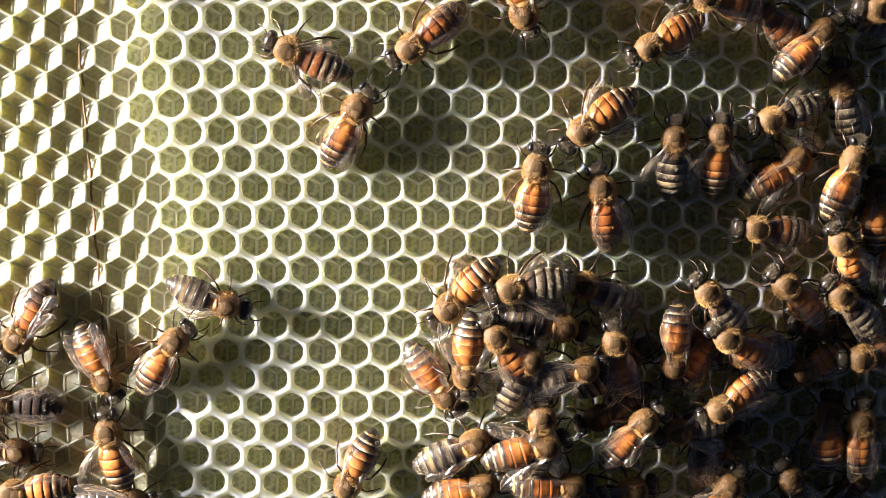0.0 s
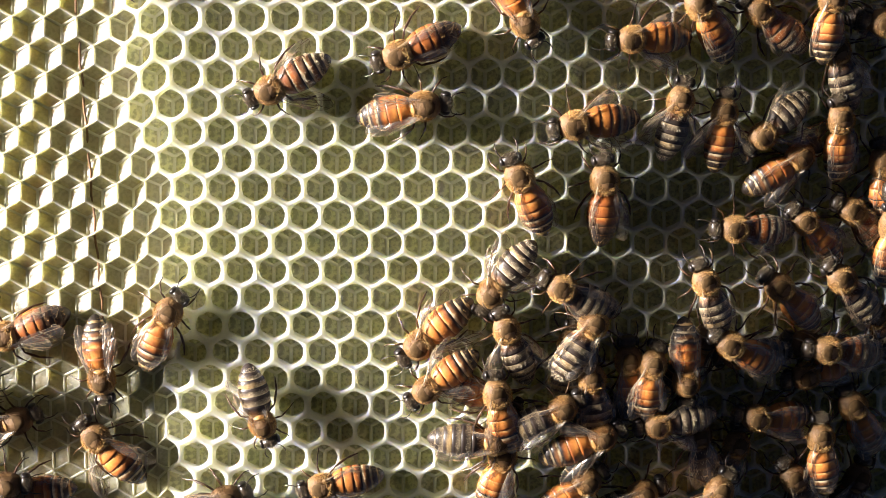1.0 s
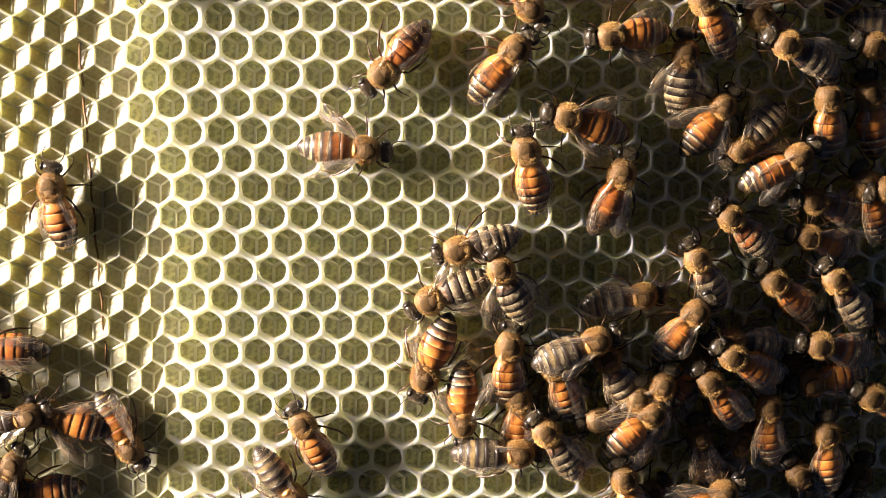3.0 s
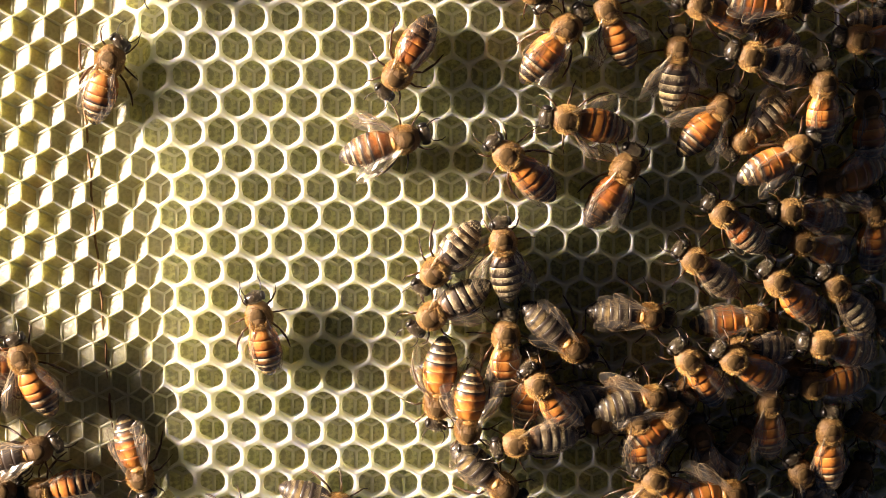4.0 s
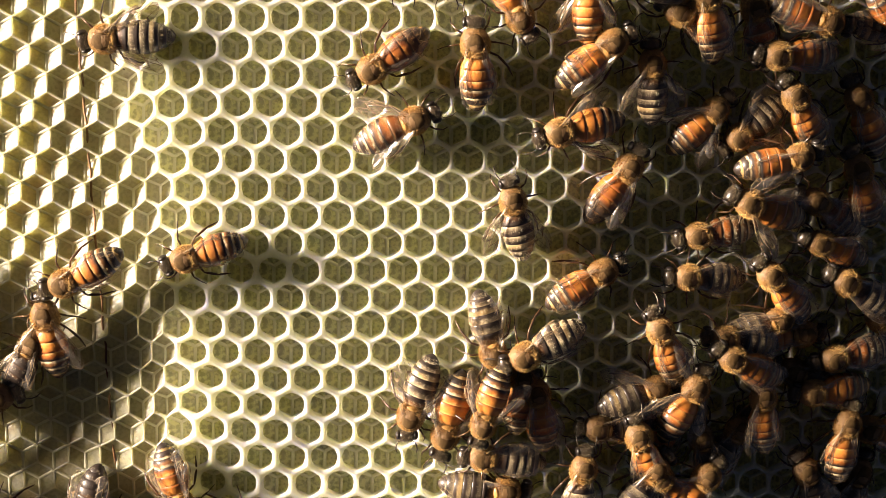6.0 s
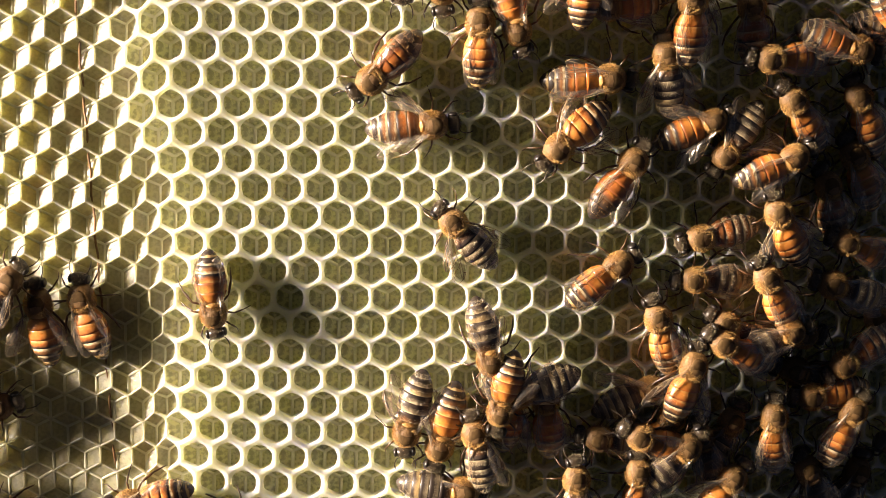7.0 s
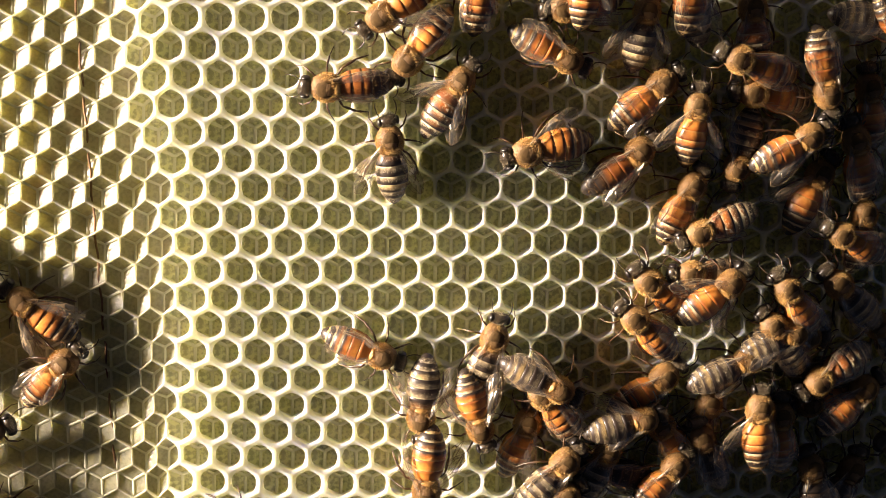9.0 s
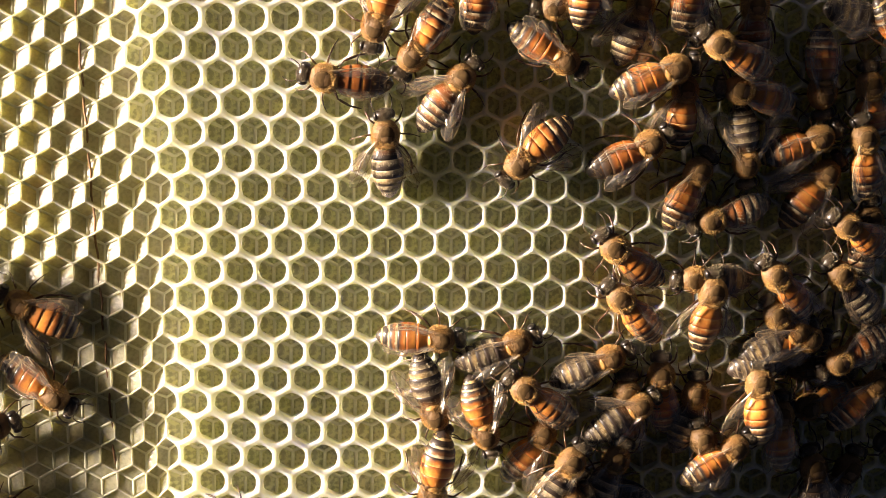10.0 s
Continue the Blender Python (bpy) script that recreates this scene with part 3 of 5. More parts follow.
def step(bee, rows):
    """Legs swing in two sets of three while the bee covers ground."""
    legs = [o for o in bee.children if o.name.startswith("leg")]
    beats = [[] for _ in legs]
    phase = 0.0
    for (t0, x0, y0, a0, _), (t1, x1, y1, a1, _) in zip(rows, rows[1:]):
        way = math.hypot(x1 - x0, y1 - y0) + abs(a1 - a0) * 0.04
        count = max(1, min(6, round(way / 2.0)))
        for k in range(count):
            t = t0 + (t1 - t0) * k / count
            swing = 13.0 * min(1.0, way / 3.0) * math.sin(phase)
            phase += math.pi * 0.8
            for i, b in enumerate(beats):
                side = 1 if legs[i].matrix_basis.translation.y > 0 else -1
                sign = 1 if (i // 2 + i) % 2 == 0 else -1
                b.append((t, legs[i].matrix_basis.translation.copy(), side * sign * swing))
    for leg, b in zip(legs, beats):
        b.append((10.0, b[-1][1], 0.0))
        walk(leg, [(t, pose(p.x, p.y, p.z, 0, 0, a)) for t, p, a in b])


def go(bee, lean, rows):
    walk(bee, crawl(lean, rows))
    step(bee, rows)


def motions():
    go(bees[0], -4, [(0, 16.9, -5.0, 155, -0.0), (0.5, 16.6, -5.5, 160, -0.0), (1, 13.7, -11.4, 205, -0.0), (1.5, 13.4, -16.0, 240, -0.0), (2, 12.4, -20.9, 235, -0.0), (2.5, 18.3, -26.1, 300, -0.0), (2.7, 23.1, -24.0, 330, -0.0), (3.8, 35.2, -19.5, 372, -0.0), (4, 35.3, -19.5, 375, -0.0), (4.5, 34.4, -18.4, 385, -0.0), (5, 35.3, -17.0, 390, -0.0), (5.5, 36.2, -16.2, 390, -0.0), (7, 39.9, -17.1, 363, -0.0), (7.5, 42.2, -14.2, 405, -0.0), (8, 42.9, -11.0, 407, -0.0), (8.5, 42.8, -10.5, 415, -0.0), (9, 44.4, -10.1, 415, -0.0), (9.5, 44.4, -10.4, 415, -0.0), (10, 44.4, -9.6, 410, -0.0)])
    go(bees[1], 2, [(0, 27.7, -14.6, 60, 0.2), (0.5, 31.4, -14.6, 40, 0.2), (1, 38.5, -14.0, 10, 0.2), (1.5, 44.4, -14.2, 0, 0.2), (2, 49.3, -13.7, 5, 0.2), (2.5, 51.3, -9.4, 48, 0.2), (4, 61.5, -1.7, 50, 0.2), (4.5, 67.6, -6.2, 10, 2.2), (5, 68.9, -4.1, 25, 2.2), (5.5, 68.9, -3.0, 40, 2.2), (7, 68.8, -9.9, 0, 0.2), (7.5, 71.7, -13.5, -25, 0.2), (8, 74.6, -15.6, -20, 0.2), (8.5, 76.0, -14.2, 15, 0.2), (9, 77.5, -11.0, 40, 0.2), (9.5, 78.0, -8.6, 60, 0.2), (10, 79.3, -8.2, 20, 2.2)])
    go(bees[2], -4, [(0, 36.5, -4.6, 215, -0.0), (0.5, 37.1, -5.5, 230, -0.0), (1, 34.4, -5.8, 200, -0.0), (1.5, 30.3, -7.6, 200, -0.0), (2, 29.9, -7.1, 185, -0.0), (2.5, 30.5, -8.0, 205, -0.0), (4, 34.2, -9.0, 235, -0.0), (4.5, 34.1, -8.7, 235, -0.0), (5, 32.9, -8.0, 215, -0.0), (5.5, 30.3, -8.0, 210, -0.0), (7, 30.1, -9.8, 220, -0.0), (7.5, 28.9, -11.9, 230, -0.0), (8, 27.5, -13.5, 225, -0.0), (8.5, 25.3, -11.9, 200, -0.0), (9, 22.9, -10.8, 180, 1.3), (9.5, 22.5, -9.6, 175, 1.5), (10, 22.6, -9.4, 170, -0.0)])
    go(bees[3], 3, [(0, 54.6, 0.8, -75, -0.1), (0.5, 54.8, -0.6, -65, -0.1), (1, 54.8, -0.6, -65, -0.1), (1.5, 55.1, 1.7, -80, -0.1), (2, 55.0, 0.8, -70, -0.1), (2.5, 55.3, 0.8, -60, -0.1), (4, 55.7, 4.9, -60, -0.1), (5, 56.6, 4.4, -60, -0.1), (5.5, 55.2, 2.3, -60, -0.1), (7, 53.5, -1.9, -75, -0.1), (7.5, 56.2, -2.2, -65, -0.1), (8, 60.9, -6.8, -55, -0.1), (8.5, 61.6, -6.9, -40, -0.1), (9, 61.8, -6.6, -30, -0.1), (9.5, 61.6, -6.8, -32, -0.1), (10, 61.3, -6.8, -35, -0.1)])
    go(bees[4], -5, [(0, 75.2, -4.9, 210, 0.2), (0.5, 75.2, -4.9, 205, 0.2), (1, 72.2, -3.5, 185, 0.2), (1.5, 68.6, -2.7, 175, 0.2), (2, 69.6, -3.6, 205, 0.2), (2.5, 69.1, -4.4, 210, 0.2), (3.25, 68.5, -1.5, 165, 1.1), (4, 68.1, 1.1, 120, 0.2), (4.5, 66.7, 2.5, 110, 0.2), (5, 65.7, 3.9, 100, 0.2), (5.5, 64.8, 4.4, 100, 0.2), (7, 64.5, 8.6, 90, 2.3), (10, 64.5, 8.6, 90, 2.3)])
    go(bees[5], 3, [(0, 84.1, 3.4, 170, 2.1), (1, 83.5, 1.8, 125, -0.0), (2, 84.0, 2.2, 120, -0.0), (2.5, 84.0, 2.7, 115, -0.0), (4, 83.2, 2.2, 165, 2.0), (4.5, 82.8, 1.6, 178, 2.0), (5, 83.2, 2.2, 175, 2.1), (5.5, 85.1, 3.3, 130, 1.5), (7, 81.8, 2.9, 95, 2.1), (7.5, 81.8, 2.0, 95, 2.0), (8, 81.7, 5.7, 95, 2.1), (10, 81.6, 8.4, 90, 2.1)])
    go(bees[6], -3, [(0, 104.0, -2.9, 40, 2.0), (0.5, 105.2, -1.3, 60, 1.7), (1, 105.6, 2.5, 80, 2.1), (1.5, 106.4, 5.9, 85, 0.0), (3.6, 112.7, 8.6, 20, 0.0), (4, 113.2, 4.9, -50, 0.0), (4.5, 113.1, -0.0, -85, 2.1), (5, 113.8, -3.3, -85, 2.1), (5.5, 117.3, -3.4, -60, 2.1), (10, 119.5, -6.3, -60, 2.1)])
    go(bees[7], -1, [(0, 108.3, -11.7, 105, 0.2), (0.5, 109.8, -5.5, 80, 2.2), (1, 107.0, -6.2, 115, 0.2), (1.5, 100.6, -5.5, 130, 2.3), (2, 98.0, -4.9, 150, 2.3), (2.5, 98.2, -4.0, 155, 2.3), (4, 92.1, -6.5, 165, 2.1), (4.5, 85.9, -5.0, 170, 1.6), (5, 84.4, -4.5, 175, 1.7), (5.5, 79.9, -2.7, 170, 0.2), (7, 81.0, 5.5, 110, 0.2), (10, 81.0, 5.5, 110, 0.2)])
    go(bees[8], -5, [(0, 113.7, 0.8, 180, 1.5), (1, 114.7, -1.5, 175, 2.1), (1.5, 113.5, -4.3, 172, 1.6), (2, 113.6, -3.5, 172, 1.9), (2.5, 113.8, -5.8, 168, 0.8), (4, 110.5, -4.2, 175, 1.6), (4.5, 107.1, -6.2, 172, -0.0), (5, 102.0, -3.9, 175, 3.4), (5.5, 97.8, -5.5, 178, 2.0), (7, 95.4, -7.0, 178, 2.1), (7.5, 90.6, -6.2, 178, 2.0), (8, 90.2, -7.3, 170, 2.1), (8.5, 90.2, -6.9, 165, 2.1), (9, 90.2, -6.9, 160, 2.1), (10, 86.5, -4.2, 150, 3.1)])
    go(bees[9], -1, [(0, 64.5, -18.4, 220, 0.2), (0.5, 64.8, -17.7, 210, 0.2), (1, 63.1, -17.4, 190, 0.2), (1.5, 61.1, -18.7, 180, 0.2), (2, 61.5, -17.9, 170, 0.2), (2.5, 62.0, -16.0, 165, 0.2), (4, 61.8, -16.4, 172, 0.2), (4.5, 61.8, -16.5, 172, 0.2), (5, 62.0, -16.5, 165, 0.2), (5.5, 60.9, -17.0, 175, 0.2), (7, 60.6, -21.1, 225, 0.2), (7.5, 60.5, -20.7, 205, 0.2), (8, 60.2, -20.7, 195, 0.2), (8.5, 58.8, -20.1, 190, 0.2), (9, 55.5, -21.7, 195, 0.2), (9.5, 55.5, -21.7, 200, 0.2), (10, 54.2, -23.6, 225, 0.2)])
    go(bees[10], -2, [(0, 79.9, -20.3, 90, 0.2), (0.5, 80.3, -16.7, 85, 0.2), (1, 80.7, -13.9, 80, 0.2), (1.5, 79.3, -13.4, 85, 0.2), (2, 81.1, -10.6, 75, 0.2), (2.5, 81.3, -7.4, 85, 0.2), (4, 80.0, -5.5, 90, 0.2), (4.5, 77.6, -6.4, 95, 0.2), (5, 76.7, -6.4, 95, 0.2), (5.5, 75.2, -8.0, 95, 1.1), (7, 78.1, -6.4, 100, 0.2), (7.5, 78.9, -6.4, 90, 0.2), (8, 78.0, -4.1, 88, 0.2), (8.5, 76.1, -1.3, 85, 0.2), (9, 74.6, 1.0, 82, 0.2), (9.5, 74.6, 1.6, 80, 0.2), (10, 73.6, 2.0, 75, 0.2)])
    go(bees[11], -1, [(0, 87.5, -20.2, 90, -0.0), (0.5, 88.1, -18.1, 88, -0.0), (1, 88.2, -16.0, 88, -0.0), (1.5, 87.0, -16.0, 80, -0.0), (2, 87.9, -13.2, 75, -0.0), (2.5, 87.9, -14.6, 60, -0.0), (4, 87.5, -15.1, 55, -0.0), (4.5, 88.0, -15.1, 55, -0.0), (5, 87.5, -15.1, 50, -0.0), (5.5, 87.0, -15.0, 55, -0.0), (7, 86.3, -17.4, 25, -0.0), (7.5, 86.5, -15.7, 55, -0.0), (8, 84.6, -16.4, 75, -0.0), (8.5, 84.0, -15.7, 88, 1.0), (9, 83.4, -14.7, 85, 1.7), (9.5, 82.8, -12.6, 85, -0.0), (10, 81.4, -12.1, 90, -0.0)])
    go(bees[12], 0, [(0, 96.3, -17.5, 190, 0.1), (0.5, 95.4, -19.3, 205, 0.1), (1, 94.9, -20.0, 215, 0.1), (1.5, 94.0, -22.1, 215, 0.1), (2, 92.1, -22.3, 220, 0.1), (2.5, 91.1, -22.7, 220, 0.1), (4, 91.8, -20.7, 215, 0.1), (4.5, 91.6, -21.3, 215, 0.1), (5, 91.5, -19.9, 215, 0.1), (5.5, 91.5, -19.9, 210, 0.1), (7, 88.7, -23.1, 230, 0.1), (7.5, 88.6, -25.5, 235, 0.1), (8, 88.9, -26.1, 240, 0.1), (8.5, 90.3, -25.4, 245, 0.1), (9, 90.7, -25.2, 250, 0.1), (9.5, 91.3, -25.2, 262, 0.1), (10, 92.2, -24.7, 272, 0.1)])
    go(bees[13], 4, [(0, 100.9, -24.6, 40, -0.1), (0.5, 101.5, -24.1, 35, -0.1), (1, 101.5, -23.9, 40, -0.1), (1.5, 101.5, -24.1, 35, -0.1), (2, 101.1, -23.3, 35, 3.1), (2.5, 101.1, -24.1, 35, 1.2), (4, 100.4, -22.0, 35, 3.3), (4.5, 101.3, -22.6, 30, 1.7), (5, 101.0, -22.1, 20, 3.3), (5.5, 101.0, -22.7, 15, 3.3), (7, 100.1, -23.6, 30, 2.1), (7.5, 102.1, -22.2, 35, -0.1), (8, 102.3, -20.3, 50, -0.1), (8.5, 101.4, -19.9, 55, 2.1), (9, 102.3, -20.0, 35, 3.3), (9.5, 104.0, -20.4, 32, 1.6), (10, 104.7, -20.8, 25, 0.5)])
    go(bees[14], 1, [(0, 110.4, -24.3, 70, 3.4), (0.5, 109.4, -22.1, 95, 2.0), (1, 108.1, -17.7, 95, 1.0), (1.5, 105.8, -16.5, 110, 3.4), (2, 106.0, -16.2, 100, 2.4), (2.5, 106.3, -15.7, 95, 0.0), (4, 104.5, -11.4, 95, 2.7), (4.5, 103.5, -13.2, 110, 0.0), (5, 100.9, -12.4, 120, 1.7), (5.5, 100.1, -12.8, 120, 1.7), (7, 100.0, -14.4, 125, 0.5), (7.5, 96.1, -13.2, 170, 0.0), (8, 94.2, -13.5, 185, 0.0), (8.5, 92.7, -13.1, 172, 0.0), (9, 93.2, -12.9, 170, 0.0), (10, 90.5, -12.1, 165, 1.2)])
    go(bees[15], -3, [(0, 57.0, -24.6, 88, 0.1), (0.5, 58.9, -26.3, 88, 0.1), (1, 54.2, -25.9, 120, 0.1), (1.5, 53.1, -24.5, 125, 0.1), (2, 54.6, -23.1, 110, 0.1), (2.5, 55.7, -21.0, 95, 0.1), (3.8, 53.0, -22.6, 138, 0.1), (4, 52.3, -22.2, 140, 0.1), (4.5, 49.8, -14.6, 112, 0.1), (5, 47.6, -7.3, 110, 0.1), (5.5, 46.5, -5.0, 100, 0.1), (7, 47.5, -0.5, 95, 0.1), (7.5, 46.6, 2.7, 90, 0.1), (8, 47.5, 5.8, 90, 0.1), (10, 47.5, 8.5, 90, 0.1)])
    go(bees[16], -1, [(0, 67.8, -28.2, 105, -0.0), (0.5, 68.3, -27.2, 95, -0.0), (1, 68.3, -26.8, 95, -0.0), (1.5, 68.0, -27.2, 95, -0.0), (2, 69.2, -26.6, 92, -0.0), (2.5, 70.4, -26.3, 80, -0.0), (4, 71.6, -25.0, 65, -0.0), (4.5, 71.6, -25.2, 60, -0.0), (5, 72.0, -25.2, 60, -0.0), (5.5, 72.0, -25.0, 60, -0.0), (7, 72.9, -23.9, 60, 0.6), (7.5, 71.8, -22.6, 60, -0.0), (8, 71.8, -22.3, 60, -0.0), (8.5, 73.1, -22.2, 50, -0.0), (9, 74.0, -22.2, 42, -0.0), (9.5, 75.0, -21.5, 38, -0.0), (10, 75.6, -20.8, 30, 1.2)])
    go(bees[17], 3, [(0, 94.6, -35.9, 172, -0.1), (0.5, 91.9, -35.8, 170, -0.1), (1, 90.6, -35.6, 175, 0.6), (1.5, 91.8, -34.3, 160, -0.1), (2, 91.6, -33.8, 145, -0.1), (2.5, 90.6, -33.8, 140, -0.1), (4, 88.5, -32.9, 140, 0.6), (4.5, 87.3, -31.7, 135, -0.1), (5, 87.6, -32.2, 135, -0.1), (5.5, 84.3, -35.5, 175, -0.1), (7, 84.9, -37.1, 190, -0.1), (7.5, 85.4, -37.0, 180, -0.1), (8, 87.6, -36.3, 180, 1.1), (8.5, 86.3, -36.2, 205, -0.1), (9, 84.6, -35.9, 200, 1.2), (9.5, 85.9, -35.1, 195, 0.4), (10, 86.7, -34.1, 195, -0.1)])
    go(bees[18], -5, [(0, 109.1, -38.4, 125, 2.9), (0.5, 106.1, -37.4, 135, 0.2), (1, 103.0, -35.0, 140, 0.2), (1.5, 103.0, -34.8, 140, 0.2), (2, 103.0, -34.8, 145, 0.2), (2.5, 104.0, -36.3, 165, 0.2), (4, 102.6, -38.7, 165, 0.2), (4.5, 105.7, -39.3, 170, 0.2), (5, 106.2, -40.1, 175, 0.2), (5.5, 104.2, -38.9, 165, 0.2), (7, 110.2, -38.6, 160, 2.3), (7.5, 108.8, -38.6, 160, 1.7), (10, 110.1, -35.6, 150, 2.3)])
    go(bees[19], 4, [(0, 116.2, -35.9, 150, 0.2), (0.5, 113.6, -34.8, 145, 0.2), (1, 111.3, -33.7, 145, 0.2), (1.5, 109.0, -31.9, 150, 0.2), (2, 107.8, -30.6, 160, 0.2), (2.5, 106.8, -31.0, 165, 0.2), (4, 100.4, -33.2, 172, 0.2), (4.5, 102.0, -34.5, 175, 0.2), (5, 103.5, -35.1, 183, 0.2), (5.5, 103.9, -33.6, 175, 0.2), (7, 106.7, -29.1, 110, 0.2), (7.5, 107.2, -28.6, 115, 0.2), (8, 110.8, -31.2, 100, 0.2), (8.5, 113.5, -34.3, 95, 0.2), (9, 113.5, -34.3, 90, 0.2), (10, 114.6, -35.4, 90, 0.2)])
    go(bees[20], -1, [(0, 115.3, -30.1, 95, 2.2), (0.5, 115.7, -28.1, 95, 2.2), (1, 116.2, -25.5, 100, 1.1), (1.5, 115.9, -21.8, 100, 0.1), (2, 114.9, -17.4, 100, 0.1), (2.5, 113.6, -13.5, 105, 0.1), (4, 113.0, -15.4, 100, 0.1), (4.5, 112.5, -15.1, 118, 0.1), (5, 112.0, -15.4, 125, 0.1), (5.5, 111.5, -14.9, 120, 0.1), (7, 111.4, -14.4, 115, 0.1), (7.5, 111.5, -14.9, 120, 0.1), (8, 112.4, -14.4, 110, 0.1), (8.5, 112.9, -13.5, 100, 0.1), (9, 113.2, -12.8, 98, 0.1), (10, 113.3, -12.5, 98, 0.1)])
    go(bees[21], 3, [(0, 99.8, -45.5, 138, 2.1), (0.5, 99.4, -45.8, 138, 1.8), (1, 98.7, -46.0, 138, 1.5), (1.5, 98.0, -44.9, 138, 3.6), (2, 98.2, -45.3, 138, 0.2), (2.5, 98.0, -45.3, 138, 0.2), (4, 98.5, -45.0, 138, 1.5), (4.5, 98.6, -44.9, 135, 2.1), (5, 97.9, -44.4, 135, 1.6), (5.5, 97.7, -44.0, 135, 1.3), (7, 96.2, -43.9, 120, 3.6), (7.5, 96.3, -44.4, 115, 3.6), (8, 98.8, -46.0, 115, 3.6), (8.5, 100.3, -46.5, 120, 3.6), (9, 99.8, -46.0, 125, 3.6), (10, 97.7, -43.5, 130, 3.6)])
    go(bees[22], 1, [(0, 86.1, -45.8, 135, 3.4), (0.5, 85.1, -44.3, 120, 3.4), (1, 85.5, -43.9, 115, 3.4), (1.5, 85.7, -42.9, 105, 3.4), (2, 84.5, -40.9, 105, 3.4), (2.5, 84.7, -40.8, 115, -0.0), (4, 84.0, -40.8, 145, -0.0), (4.5, 85.5, -42.3, 175, -0.0), (5, 83.3, -41.2, 165, -0.0), (5.5, 82.6, -42.7, 175, -0.0), (7, 84.1, -44.2, 180, -0.0), (7.5, 84.1, -43.7, 180, -0.0), (8, 86.0, -42.8, 185, -0.0), (8.5, 82.9, -43.2, 170, 1.7), (9, 83.5, -43.1, 180, 0.4), (10, 83.9, -43.8, 180, 1.3)])
    go(bees[23], 1, [(0, 109.4, -47.6, 135, 3.4), (0.5, 109.1, -45.4, 135, 2.2), (1, 109.6, -45.0, 130, 2.2), (1.5, 109.3, -44.9, 130, 2.2), (2, 109.3, -45.5, 125, 2.0), (2.5, 108.7, -45.2, 125, 1.8), (4, 108.7, -46.5, 130, 1.7), (4.5, 110.4, -48.1, 120, 3.5), (5, 111.8, -47.6, 110, 2.0), (5.5, 111.6, -45.6, 130, 2.1), (7, 108.1, -45.9, 160, 2.1), (7.5, 108.6, -46.4, 155, 2.1), (8, 108.8, -46.1, 140, 3.5), (8.5, 108.6, -46.2, 135, 3.5), (9, 109.1, -45.9, 133, 2.2), (9.5, 109.6, -45.2, 130, 2.2), (10, 109.2, -44.1, 128, 3.5)])
    go(bees[24], -2, [(0, 65.3, -44.4, 155, 0.1), (0.5, 65.3, -44.4, 150, 0.1), (1, 61.2, -43.9, 150, 3.5), (1.5, 62.4, -42.4, 165, 0.1), (2, 58.1, -38.4, 165, 0.1), (2.5, 50.6, -37.0, 175, 0.1), (3.8, 39.5, -41.1, 215, 0.1), (4, 40.4, -41.7, 225, 0.1), (4.5, 45.8, -43.9, 285, 0.1), (5, 48.1, -48.6, 280, 0.7), (5.5, 50.3, -54.2, 280, 0.1), (7, 49.6, -56.4, 280, 2.2), (7.5, 53.0, -56.6, 300, 3.5), (8, 54.9, -59.1, 295, 3.5), (8.5, 58.7, -62.7, 300, 3.5), (9, 61.1, -61.3, 330, 3.5), (9.5, 67.1, -58.7, 355, 0.1), (10, 69.9, -57.2, 380, 0.5)])
    go(bees[25], -5, [(0, 42.8, -47.8, 230, 0.0), (0.5, 40.0, -51.6, 245, 0.0), (1, 37.8, -54.1, 225, 0.0), (1.5, 37.1, -56.5, 250, 0.0), (2, 35.9, -60.4, 255, 0.0), (2.5, 37.1, -59.5, 250, 0.0), (4, 40.9, -64.4, 270, 0.0), (4.5, 41.2, -68.6, 275, 1.5), (5, 41.4, -69.1, 275, 0.0), (5.5, 42.2, -69.4, 260, 0.0), (7, 41.2, -71.9, 260, 0.0), (7.5, 40.0, -73.6, 255, 2.2), (8, 39.5, -75.4, 260, 0.0), (8.5, 40.0, -77.4, 250, 0.0), (9, 39.0, -78.9, 270, 2.6), (10, 40.0, -80.2, 265, 1.9)])
    go(bees[26], 2, [(0, 52.9, -44.2, 190, 2.0), (0.5, 51.1, -44.7, 205, 1.0), (1, 49.8, -45.4, 235, -0.1), (1.5, 47.4, -42.3, 197, 0.8), (2, 43.2, -43.0, 195, -0.1), (2.5, 39.5, -45.4, 200, -0.1), (4, 39.9, -49.2, 215, -0.1), (4.5, 39.5, -53.5, 215, 1.9), (5, 35.7, -57.5, 220, -0.1), (5.5, 36.5, -62.6, 245, -0.1), (7, 35.7, -69.4, 260, -0.1), (7.5, 35.4, -68.4, 260, -0.1), (8, 35.2, -69.4, 250, -0.1), (8.5, 36.2, -66.8, 260, 1.6), (9, 38.1, -66.7, 270, 0.7), (9.5, 40.0, -67.0, 285, 1.0), (10, 40.5, -66.4, 290, -0.1)])
